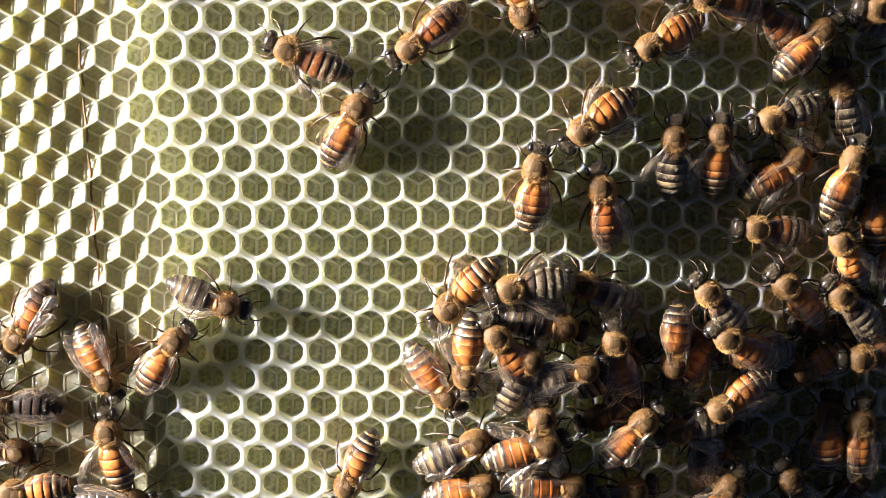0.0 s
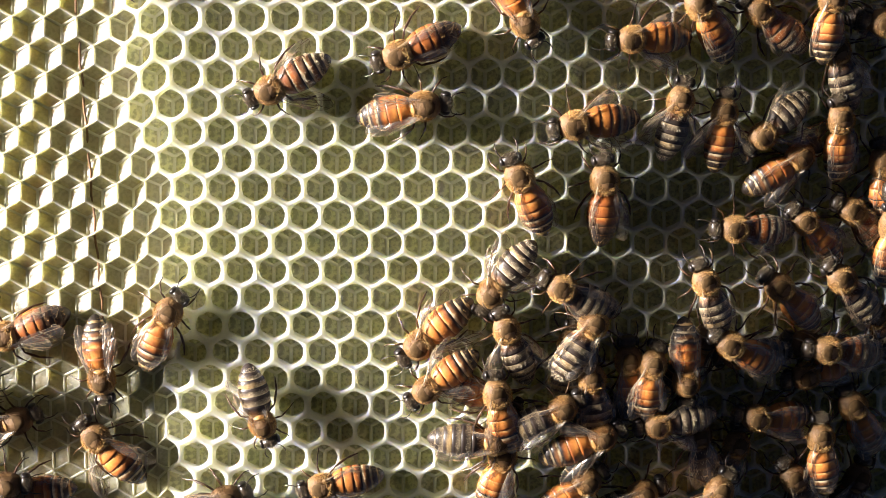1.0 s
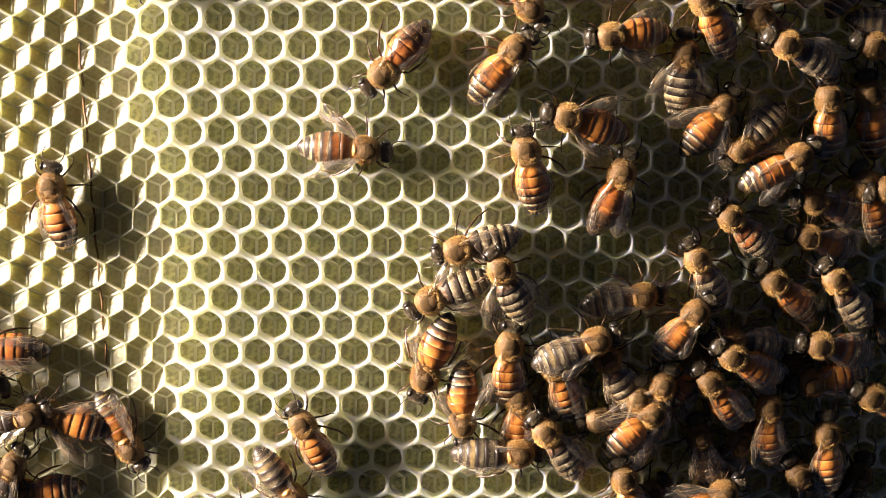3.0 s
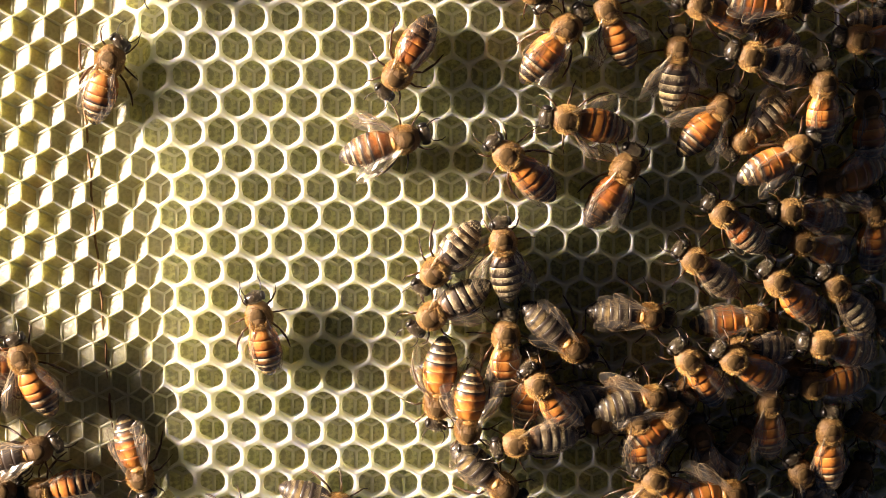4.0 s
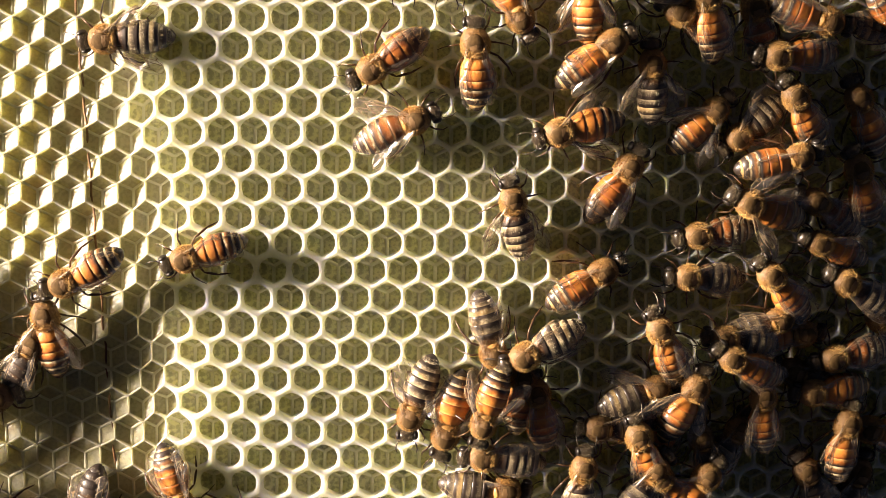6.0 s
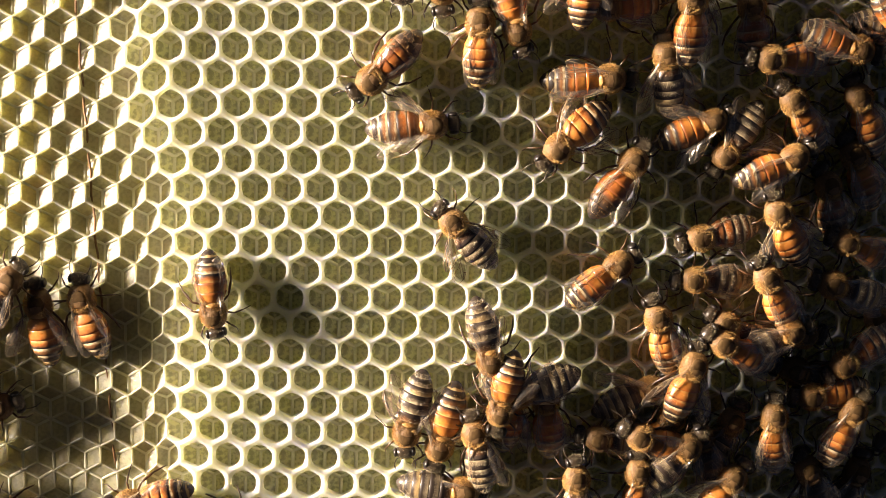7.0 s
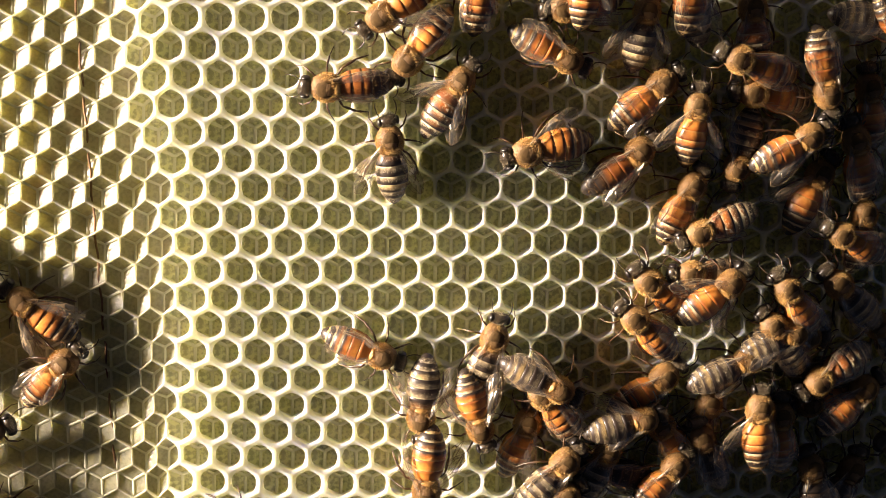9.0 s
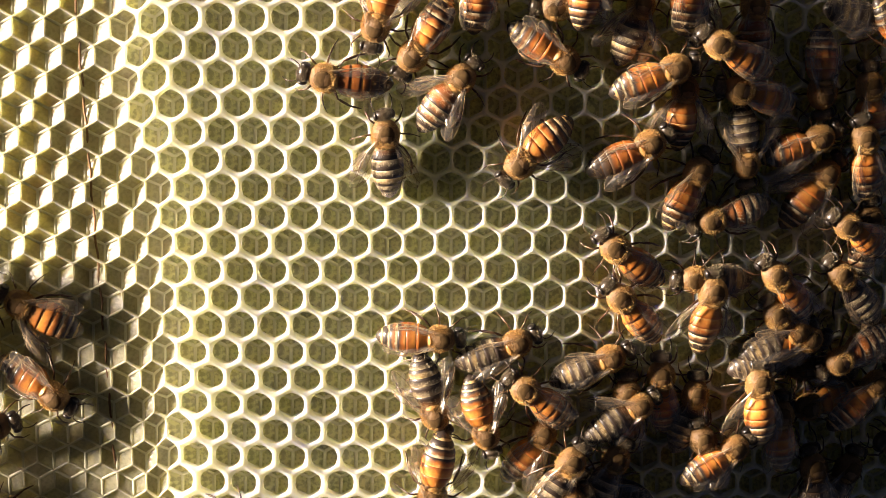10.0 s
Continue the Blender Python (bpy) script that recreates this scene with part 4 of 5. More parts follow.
    go(bees[27], -1, [(0, 45.5, -58.4, 270, 3.5), (0.5, 42.2, -60.4, 245, 3.3), (1, 39.0, -61.3, 220, 2.1), (1.5, 39.9, -64.3, 240, 1.9), (2, 39.0, -69.8, 245, 0.1), (2.5, 43.8, -67.4, 275, 0.1), (4, 45.9, -68.4, 270, 2.0), (4.5, 47.0, -68.4, 255, 1.7), (5, 47.7, -67.8, 258, 3.5), (5.5, 47.7, -67.8, 255, 3.5), (7, 51.2, -64.9, 260, 3.5), (8, 51.7, -70.8, 270, 3.5), (8.5, 50.2, -67.8, 285, 3.5), (9, 48.0, -68.3, 290, 1.8), (9.5, 47.9, -70.9, 275, 0.1), (10, 49.0, -69.5, 290, 1.4)])
    go(bees[28], 5, [(0, 50.6, -52.2, 125, 3.5), (0.5, 49.3, -56.6, 120, 1.6), (1, 50.7, -61.9, 100, 3.5), (2, 49.7, -60.9, 150, 3.5), (2.5, 53.0, -56.1, 85, 2.2), (4, 52.2, -52.7, 88, 0.1), (4.5, 54.9, -46.6, 60, 1.3), (5, 57.7, -44.6, 50, 0.1), (5.5, 62.5, -44.3, 30, 0.1), (5.7, 65.6, -43.1, 28, 0.1), (7, 71.0, -41.2, 35, 0.1), (7.5, 74.3, -38.4, 45, 0.1), (8, 79.0, -36.2, 35, 0.1), (8.5, 82.2, -31.0, 55, 0.1), (9, 83.1, -28.3, 60, 0.1), (9.5, 83.5, -26.9, 60, 0.1), (10, 84.0, -25.8, 60, 0.1)])
    go(bees[29], 0, [(0, 61.7, -51.6, -10, 0.1), (0.5, 62.1, -50.6, 20, 0.1), (1, 66.6, -50.3, 60, 3.3), (1.5, 68.7, -51.4, 75, 3.5), (2, 69.6, -51.9, 110, 3.5), (2.5, 69.1, -53.2, 60, 2.1), (3.25, 66.1, -53.4, 10, 3.5), (4, 63.6, -55.1, -40, 0.1), (4.5, 60.8, -57.4, -70, 0.1), (5, 62.3, -58.5, -75, 0.1), (5.5, 58.1, -54.2, -135, 3.5), (7, 54.1, -62.5, -160, 2.1), (7.5, 58.3, -65.6, -100, 3.5), (8, 60.7, -68.2, -30, 3.5), (8.5, 61.5, -71.2, 10, 3.5), (9, 62.2, -74.2, 50, 3.5), (10, 63.2, -74.3, 60, 3.5)])
    go(bees[30], 5, [(0, 56.1, -56.3, 60, 3.4), (0.5, 55.3, -54.4, 90, 3.1), (1, 52.3, -51.4, 110, 1.3), (1.5, 53.5, -48.5, 95, 3.4), (2, 53.3, -47.0, 115, 3.4), (2.5, 51.0, -43.6, 120, 3.3), (4, 51.5, -36.5, 95, 1.1), (4.5, 50.9, -33.5, 92, -0.0), (5, 52.1, -30.2, 92, -0.0), (5.5, 53.3, -29.7, 75, -0.0), (5.7, 54.4, -28.9, 85, -0.0), (6.8, 45.0, -34.0, 120, -0.0), (7, 43.4, -33.4, 130, -0.0), (7.5, 34.8, -32.4, 155, -0.0), (8, 29.8, -25.8, 115, -0.0), (8.5, 32.1, -21.2, 93, -0.0), (9, 33.0, -19.8, 92, -0.0), (9.5, 32.3, -19.8, 92, -0.0), (10, 32.3, -18.8, 92, -0.0)])
    go(bees[31], 1, [(0, 42.3, -62.9, -50, -0.0), (0.5, 45.1, -65.0, -40, 1.3), (1, 50.9, -64.1, -20, -0.0), (1.5, 50.4, -62.1, 20, -0.0), (2, 56.3, -58.4, 50, 2.7), (2.5, 60.8, -57.4, 90, -0.0), (4, 57.8, -60.7, 130, 2.7), (4.5, 57.3, -60.3, 130, 3.2), (5, 57.1, -60.7, 110, 3.4), (5.5, 56.9, -61.6, 105, 2.1), (7, 59.0, -64.3, 100, -0.0), (7.5, 58.7, -63.9, 125, 3.4), (8, 59.2, -63.4, 120, 3.4), (8.5, 60.2, -65.7, 120, 3.4), (9, 58.4, -62.7, 130, 1.9), (10, 55.5, -61.6, 145, 2.0)])
    go(bees[32], 5, [(0, 65.3, -58.0, 10, 3.5), (0.5, 63.2, -58.4, 40, 0.2), (1, 63.1, -54.5, 80, 0.2), (1.5, 61.8, -48.6, 60, 3.6), (2, 66.3, -46.8, 10, 0.2), (2.5, 72.0, -45.1, 5, 0.2), (3.8, 76.5, -50.0, -5, 0.2), (4, 76.5, -50.1, -10, 0.2), (4.5, 83.1, -48.2, 0, 1.2), (5, 89.8, -49.6, -15, 1.5), (5.5, 95.6, -50.5, 0, 0.2), (7, 100.6, -53.4, 20, 3.6), (10, 101.6, -53.5, 20, 3.6)])
    go(bees[33], -1, [(0, 80.8, -58.2, 270, 2.2), (0.5, 81.9, -59.7, 280, 2.2), (1, 82.7, -61.1, 275, 3.5), (1.5, 81.7, -59.8, 230, 3.5), (2, 82.7, -61.4, 180, 3.3), (2.5, 88.1, -62.6, 130, 3.5), (4, 83.3, -57.8, 130, 2.2), (4.5, 82.6, -56.8, 120, 2.2), (5, 79.1, -56.2, 115, 3.5), (5.5, 78.1, -53.7, 115, 3.5), (7, 77.8, -50.3, 110, 1.7), (7.5, 77.3, -49.0, 105, 2.7), (8, 76.2, -49.2, 110, 3.5), (8.5, 74.7, -49.9, 120, 1.4), (9, 73.9, -50.2, 140, 2.0), (9.5, 70.9, -48.8, 145, 0.1), (10, 71.5, -46.7, 135, 1.2)])
    go(bees[34], 1, [(0, 92.4, -57.4, 180, 1.5), (0.5, 90.6, -56.7, 180, 3.4), (1, 91.8, -57.6, 180, 1.2), (1.5, 92.4, -57.8, 170, 3.4), (2, 90.1, -54.8, 170, 2.1), (2.5, 90.1, -54.5, 170, 2.0), (4, 92.0, -56.6, 180, 1.3), (4.5, 92.2, -57.5, 182, 1.7), (5, 90.9, -56.0, 178, 1.4), (5.5, 89.6, -55.1, 180, 1.7), (7, 89.5, -51.8, 145, 2.0), (7.5, 90.9, -51.1, 145, 2.0), (8, 93.9, -52.5, 140, 2.0), (8.5, 97.5, -53.7, 130, 2.0), (9, 97.6, -52.3, 125, 3.4), (10, 98.1, -50.4, 120, 3.4)])
    go(bees[35], 0, [(0, 113.6, -58.8, 180, 3.5), (0.5, 109.0, -58.2, 180, 3.4), (1, 107.3, -56.9, 175, 3.6), (1.5, 106.3, -55.3, 165, 3.5), (2, 105.8, -55.6, 165, 3.5), (2.5, 105.9, -56.1, 170, 3.1), (4, 106.4, -56.0, 170, 3.1), (4.5, 106.9, -56.9, 170, 3.4), (5, 109.8, -59.5, 175, 0.2), (5.5, 108.5, -58.9, 180, 1.1), (7, 110.8, -59.9, 215, 2.6), (7.5, 109.7, -60.3, 220, 2.9), (8, 109.1, -60.6, 230, 3.2), (8.5, 107.1, -61.9, 215, 3.6), (9, 106.1, -62.3, 215, 3.6), (9.5, 108.1, -60.9, 212, 3.6), (10, 109.5, -59.0, 210, 3.6)])
    go(bees[36], -2, [(0, 88.8, -66.2, 205, 3.5), (0.5, 91.4, -66.0, 240, 3.5), (1, 95.6, -68.6, 170, 2.0), (1.5, 96.8, -67.7, 110, 3.5), (4, 97.7, -66.5, 90, 1.3), (5.5, 96.0, -63.7, 90, 1.7), (7, 98.4, -68.5, 90, 3.0), (10, 99.6, -68.4, 90, 2.1)])
    go(bees[37], -4, [(0, 75.6, -67.9, 45, 3.6), (0.5, 76.5, -67.1, 58, 3.6), (1, 76.8, -57.8, 80, 3.6), (1.5, 78.7, -50.7, 88, 0.2), (2, 80.1, -49.3, 75, 0.2), (2.5, 80.2, -48.9, 70, 3.6), (3.8, 93.7, -51.3, 5, 0.2), (4, 94.7, -51.6, 0, 0.2), (4.5, 99.3, -52.8, -10, 0.2), (5, 103.9, -54.6, 0, 0.2), (5.5, 103.4, -54.6, 0, 0.2), (10, 103.7, -54.6, 0, 3.6)])
    go(bees[38], -2, [(0, 47.1, -71.4, 30, 0.2), (0.5, 46.2, -70.8, 5, 0.2), (1, 50.6, -70.2, 5, 2.3), (1.5, 51.3, -72.3, 0, 2.2), (2, 53.7, -72.3, 15, 2.2), (2.5, 55.1, -70.9, 20, 2.2), (4, 52.0, -79.2, -35, 0.2), (4.5, 51.5, -79.5, -35, 0.2), (5, 52.5, -79.9, 0, 0.2), (5.5, 54.9, -79.9, 0, 0.2), (7, 45.3, -79.7, 0, 0.2), (7.5, 49.1, -77.8, 10, 0.6), (8, 55.8, -78.0, 60, 0.5), (9, 62.3, -80.2, 40, 3.6), (10, 63.3, -81.3, 40, 3.6)])
    go(bees[39], 4, [(0, 58.9, -71.1, 15, 3.4), (0.5, 64.1, -71.8, 15, 3.4), (1, 68.4, -70.1, 20, 3.4), (1.5, 71.3, -68.7, 30, 3.4), (2, 74.2, -68.4, 35, 3.4), (2.5, 75.6, -66.4, 45, 3.4), (4, 80.5, -66.7, 40, 3.4), (4.5, 82.7, -66.0, 52, 3.4), (5, 84.7, -62.5, 60, 3.4), (5.5, 84.5, -62.5, 60, 3.4), (7, 83.9, -58.5, 72, 3.4), (7.5, 83.2, -54.0, 80, 3.4), (8, 84.6, -50.2, 75, 3.4), (8.5, 86.5, -44.9, 60, 3.4), (9, 89.8, -44.6, 38, 2.5), (9.5, 89.2, -46.7, 60, 3.3), (10, 86.8, -45.9, 80, 3.2)])
    go(bees[40], -2, [(0, 48.6, -79.2, 20, 0.1), (0.5, 51.0, -76.0, 60, 0.1), (1, 51.9, -74.0, 80, 0.1), (1.5, 52.8, -69.0, 90, 0.1), (2.5, 53.3, -66.6, 95, 0.1), (4, 56.5, -58.7, 90, 0.1), (5.5, 56.1, -59.2, 90, 0.1), (7, 53.2, -63.1, 90, 0.1), (10, 58.6, -70.2, 60, 0.1)])
    go(bees[41], -3, [(0, 109.0, -69.8, 88, -0.1), (0.5, 106.5, -73.6, 90, 3.2), (1, 106.9, -72.6, 95, 3.3), (1.5, 107.6, -72.5, 92, 2.1), (2, 108.7, -73.3, 92, -0.1), (2.5, 107.9, -73.0, 95, 2.2), (4, 108.6, -71.9, 90, 2.7), (4.5, 108.8, -72.0, 90, 2.6), (5.5, 110.8, -71.5, 85, 2.8), (7, 112.6, -68.4, 60, 3.3), (7.5, 113.0, -66.9, 55, 3.3), (8, 115.5, -64.6, 50, 3.3), (8.5, 114.5, -64.5, 45, 3.2), (9, 114.5, -64.6, 40, 2.9), (10, 116.8, -64.1, 40, 2.0)])
    go(bees[42], -5, [(0, 114.6, -71.0, 95, 2.1), (0.5, 110.8, -68.2, 110, 2.0), (1, 113.0, -68.0, 120, 1.4), (2.5, 116.0, -64.6, 160, 3.4), (4.5, 116.3, -73.4, 150, 0.1), (5, 117.2, -70.9, 165, 0.0), (5.5, 114.6, -71.2, 165, 0.0), (7, 122.0, -76.2, 165, 0.8), (10, 122.3, -76.5, 165, 0.0)])
    go(bees[43], -4, [(0, 81.6, -70.1, 190, 2.6), (0.5, 81.0, -67.9, 190, 2.9), (1, 78.1, -68.6, 185, 3.3), (1.5, 77.6, -67.6, 185, 3.3), (2, 79.9, -65.7, 170, 3.3), (2.5, 79.5, -61.6, 100, 2.0), (3.25, 78.1, -62.4, 55, 3.3), (4, 77.0, -63.6, 10, 3.3), (4.5, 78.0, -64.1, 20, 3.3), (5, 76.5, -64.0, 15, 3.3), (5.5, 77.9, -62.2, 15, 3.2), (7, 76.9, -63.1, 20, -0.1), (7.5, 76.7, -62.7, 20, 1.3), (8, 76.6, -61.5, 15, 2.0), (8.5, 75.5, -63.5, 10, 3.3), (9, 75.6, -67.5, 10, 3.3), (10, 74.8, -65.4, 30, 2.0)])
    go(bees[44], -1, [(0, 25.7, -78.8, 245, 0.2), (0.5, 25.0, -79.3, 240, 0.2), (1, 21.4, -78.9, 190, 0.2), (1.5, 17.1, -78.2, 175, 0.2), (2, 18.6, -78.7, 195, 0.2), (2.5, 21.9, -74.7, 125, 0.2), (3.8, 10.9, -53.4, 110, 0.2), (4, 11.3, -49.1, 100, 0.2), (4.5, 11.6, -41.6, 95, 0.2), (5, 7.2, -32.3, 120, 0.2), (5.5, 0.7, -33.3, 160, 0.2), (5.7, -1.1, -36.1, 175, 0.2), (6.25, -0.1, -41.1, 218, 0.2), (6.8, 0.8, -46.1, 262, 0.2), (7, 3.8, -48.6, 275, 0.2), (7.5, 14.7, -50.5, 330, 0.2), (8, 25.9, -55.4, 325, 0.2), (8.5, 32.4, -56.4, 340, 0.2), (9, 31.5, -55.9, 340, 0.2), (9.5, 35.7, -54.6, 350, 0.2), (10, 41.2, -53.0, 360, 0.2)])
    go(bees[45], 0, [(0, 5.9, -47.1, -15, 0.2), (0.5, 9.4, -60.8, -75, 0.2), (1, 11.6, -67.7, -70, 0.2), (1.5, 8.9, -70.2, -85, 0.2), (2, 10.5, -75.7, -80, 0.2), (2.5, 13.9, -75.2, -55, 0.2), (2.7, 15.0, -76.7, -55, 0.2), (3.3, 18.5, -82.8, -30, 0.2), (4, 24.2, -82.3, -10, 0.2), (5, 26.1, -87.9, -10, 0.2), (10, 26.1, -87.9, -10, 0.2)])
    go(bees[46], -1, [(0, -2.9, -53.9, 50, -0.1), (0.5, -3.4, -52.2, 50, -0.1), (1, -3.8, -48.9, 60, -0.1), (1.5, -12.2, -49.7, 110, -0.1), (2, -18.8, -44.1, 120, -0.1), (2.5, -23.7, -33.6, 110, -0.1), (2.7, -24.3, -31.7, 105, -0.1), (3.8, -12.7, -10.9, 70, -0.1), (4, -12.0, -7.0, 65, -0.1), (4.2, -11.2, -10.8, 25, -0.1), (4.5, -10.0, -20.3, -15, -0.1), (4.75, -13.2, -26.3, -58, -0.1), (5, -16.5, -32.3, -100, -0.1), (5.5, -20.5, -39.8, -115, -0.1), (5.7, -20.8, -41.4, -130, 3.3), (6.3, -20.0, -45.2, -190, 3.3), (7, -18.3, -47.0, -260, -0.1), (7.5, -18.3, -47.0, -265, -0.1), (8, -22.6, -37.4, -245, -0.1), (8.5, -28.7, -37.1, -190, -0.1), (8.8, -39.0, -38.7, -190, 0.2), (9.2, -50.0, -38.8, -190, 0.2), (10, -53.0, -38.8, -190, 0.2)])
    go(bees[47], -3, [(0, -14.7, -60.8, -65, 0.0), (0.5, -15.2, -61.1, -75, 0.0), (1, -15.4, -60.8, -85, 0.0), (1.5, -15.7, -62.4, -80, 0.0), (2, -12.1, -63.4, -45, 0.0), (2.5, -11.1, -68.6, -50, 0.0), (4, -9.4, -77.8, -75, 0.0), (4.5, -4.8, -80.0, -45, 0.9), (5, -1.0, -79.9, -25, 0.0), (5.5, 0.5, -79.2, -30, 0.0), (6.2, -4.5, -83.2, -100, 0.0), (7, -11.0, -81.7, -170, 2.1), (7.4, -14.1, -92.0, -165, 2.1), (8, -14.1, -98.0, -150, 0.2), (10, -14.1, -98.0, -150, 0.2)])
    go(bees[48], 1, [(0, -14.3, -69.8, 98, 1.7), (0.5, -14.8, -70.0, 105, 1.6), (1, -16.7, -71.1, 130, 0.2), (1.5, -19.1, -70.4, 160, 0.2), (2, -20.6, -71.5, 170, 0.2), (2.5, -21.9, -70.3, 170, 0.8), (4, -28.0, -56.4, 110, 3.6), (4.5, -27.4, -53.0, 95, 3.6), (5, -25.6, -50.6, 92, 3.4), (5.5, -24.0, -49.9, 95, 2.3), (7, -25.6, -47.9, 95, 0.2), (7.5, -25.8, -46.1, 105, 0.2), (8, -26.7, -46.1, 115, 0.2), (8.5, -28.6, -45.2, 125, 0.2), (9, -28.1, -47.4, 140, 1.0), (9.5, -28.4, -47.3, 140, 0.2), (10, -28.7, -48.1, 150, 0.2)])
    go(bees[49], 4, [(0, -29.3, -54.0, 235, 0.2), (0.5, -30.4, -54.0, 195, 0.2), (1, -31.4, -53.6, 195, 0.2), (1.5, -30.5, -56.0, 220, 0.2), (2, -29.5, -54.8, 180, 0.2), (2.5, -32.4, -54.6, 170, 0.2), (4, -37.8, -57.5, 170, 2.5), (5.5, -39.5, -57.5, 170, 2.5), (7, -53.0, -58.0, 170, 2.5), (10, -53.0, -58.0, 170, 2.5)])
    go(bees[50], -4, [(0, -32.2, -64.4, 180, 3.5), (0.25, -30.9, -67.2, 135, 3.5), (0.5, -29.9, -70.4, 90, 2.2), (1, -30.1, -68.4, 20, 0.1), (1.5, -30.1, -66.4, 30, 0.1), (2, -30.1, -66.4, 25, 0.1), (2.5, -28.0, -63.5, 20, 2.9), (3.8, -27.2, -73.2, 20, 3.4), (4, -26.4, -72.6, 20, 2.9), (4.5, -21.3, -73.0, 0, 2.2), (5, -17.8, -76.4, -20, 0.9), (5.5, -17.5, -78.7, -50, 0.1), (5.7, -20.0, -80.3, -100, 0.1), (6.6, -17.4, -99.0, -100, 0.1), (10, -17.4, -99.0, -100, 0.1)])
    go(bees[51], -2, [(0, -30.4, -74.0, 0, 0.0), (1, -32.2, -79.4, 10, 2.0), (1.5, -32.2, -78.4, 60, 2.1), (2, -31.1, -76.3, 70, 2.1), (2.5, -30.1, -74.3, 70, 2.1), (4, -32.9, -80.7, 60, 1.4), (4.5, -32.9, -75.6, 60, 0.0), (5, -28.5, -70.1, 65, 0.0), (5.5, -25.9, -63.4, 65, 0.0), (7, -29.8, -43.4, 60, 3.4), (7.5, -30.3, -43.5, 70, 3.2), (8, -34.9, -41.6, 90, 3.4), (10, -36.8, -41.7, 90, 3.4)])
    go(bees[52], -1, [(0, -37.8, -62.0, 10, 3.6), (7.5, -36.9, -62.2, 5, 3.1), (8.1, -31.1, -61.8, 5, 0.9), (8.5, -26.9, -61.0, 10, 0.2), (9, -21.8, -58.1, 40, 0.2), (9.5, -21.5, -59.2, 10, 0.2), (10, -23.7, -63.9, -40, 0.2)])
    go(bees[53], 1, [(0, -31.3, -81.4, 185, -0.1), (2.5, -30.8, -81.3, 180, -0.1), (4, -26.9, -81.0, 190, -0.1), (5, -33.9, -86.4, 190, -0.1), (10, -33.9, -86.4, 190, -0.1)])
    go(bees[54], -3, [(0, -10.8, -82.4, 0, 0.1), (0.5, -1.5, -83.2, 0, 0.1), (1, 5.2, -81.2, 20, 0.1), (1.5, 6.2, -79.5, 15, 0.1), (2, 7.9, -85.8, 0, 0.1), (10, 7.9, -85.8, 0, 0.1)])
    go(bees[55], -5, [(0, -11.0, 9.2, -60, 0.0), (4, -5.9, 8.4, -75, 0.0), (4.5, -5.3, 2.6, -80, 0.0), (5, -5.1, -4.1, -95, 0.0), (5.5, -7.8, -6.5, -125, 0.0), (5.7, -10.1, -6.1, -150, 0.0), (6.25, -14.8, 0.1, -190, 0.0), (6.8, -20.0, 8.0, -230, 0.0), (7, -22.5, 12.0, -230, 0.0), (7.5, -27.0, 19.0, -230, 0.0), (10, -27.0, 19.0, -230, 0.0)])
    go(bees[56], 2, [(0, -38.2, -62.5, 0, 2.0), (2.5, -36.2, -62.5, 0, 2.0), (4, -33.2, -62.8, 10, 0.7), (5, -31.0, -63.8, 20, 2.1), (5.5, -33.0, -63.5, 10, 1.7), (7, -33.0, -65.4, 10, 2.1), (7.5, -32.5, -65.8, 0, 2.1), (8, -32.0, -63.9, 0, 1.9), (8.5, -32.0, -74.3, 20, 2.1), (9, -34.6, -69.4, 10, 2.1), (10, -33.7, -68.9, 10, 2.0)])
    go(bees[57], 0, [(0, 42.1, 10.3, -90, -0.0), (6.8, 41.6, 6.7, -90, -0.0), (7, 41.4, 4.9, -90, -0.0), (7.5, 41.7, 3.1, -90, -0.0), (8, 41.0, 0.4, -92, -0.0), (8.5, 40.3, -2.3, -95, -0.0), (9, 35.9, -6.7, -130, -0.0), (9.5, 34.4, -5.8, -130, -0.0), (10, 36.7, -5.9, -125, -0.0)])
    go(bees[58], 4, [(0, 34.0, 11.2, -90, 0.2), (6.8, 35.3, 7.6, -95, 0.2), (7.5, 35.3, 3.1, -100, 0.2), (8, 33.7, 0.4, -92, 0.2), (8.5, 34.1, -0.9, -92, 0.2), (9, 31.7, 0.4, -145, 0.2), (9.5, 29.9, -0.0, -130, 0.2), (10, 30.8, -1.1, -105, 0.2)])
    go(bees[59], -2, [(0, 73.0, 10.1, 180, -0.1), (5.5, 71.8, 7.7, 180, 2.8), (7, 68.1, 1.8, 180, -0.1), (7.5, 66.7, 1.8, 180, -0.1), (8, 63.0, 1.9, 180, -0.1), (8.5, 61.7, 1.6, 180, -0.1), (9, 61.2, 1.6, 185, -0.1), (10, 59.8, 1.9, 185, -0.1)])
    go(bees[60], -2, [(0, 103.4, 8.8, 0, 0.0), (2.5, 98.6, 6.1, 0, 0.0), (4, 97.2, 2.3, 0, 3.4), (5, 98.1, 2.8, 0, 3.4), (5.5, 100.8, 1.7, -10, 2.1), (7, 110.4, -5.8, -15, 2.5), (7.5, 109.0, -6.3, -22, 0.0), (8, 103.8, -9.1, -85, 2.1), (8.5, 104.1, -11.1, -80, 1.2), (9, 105.3, -12.8, -75, 2.8), (10, 104.9, -13.2, -85, 0.0)])
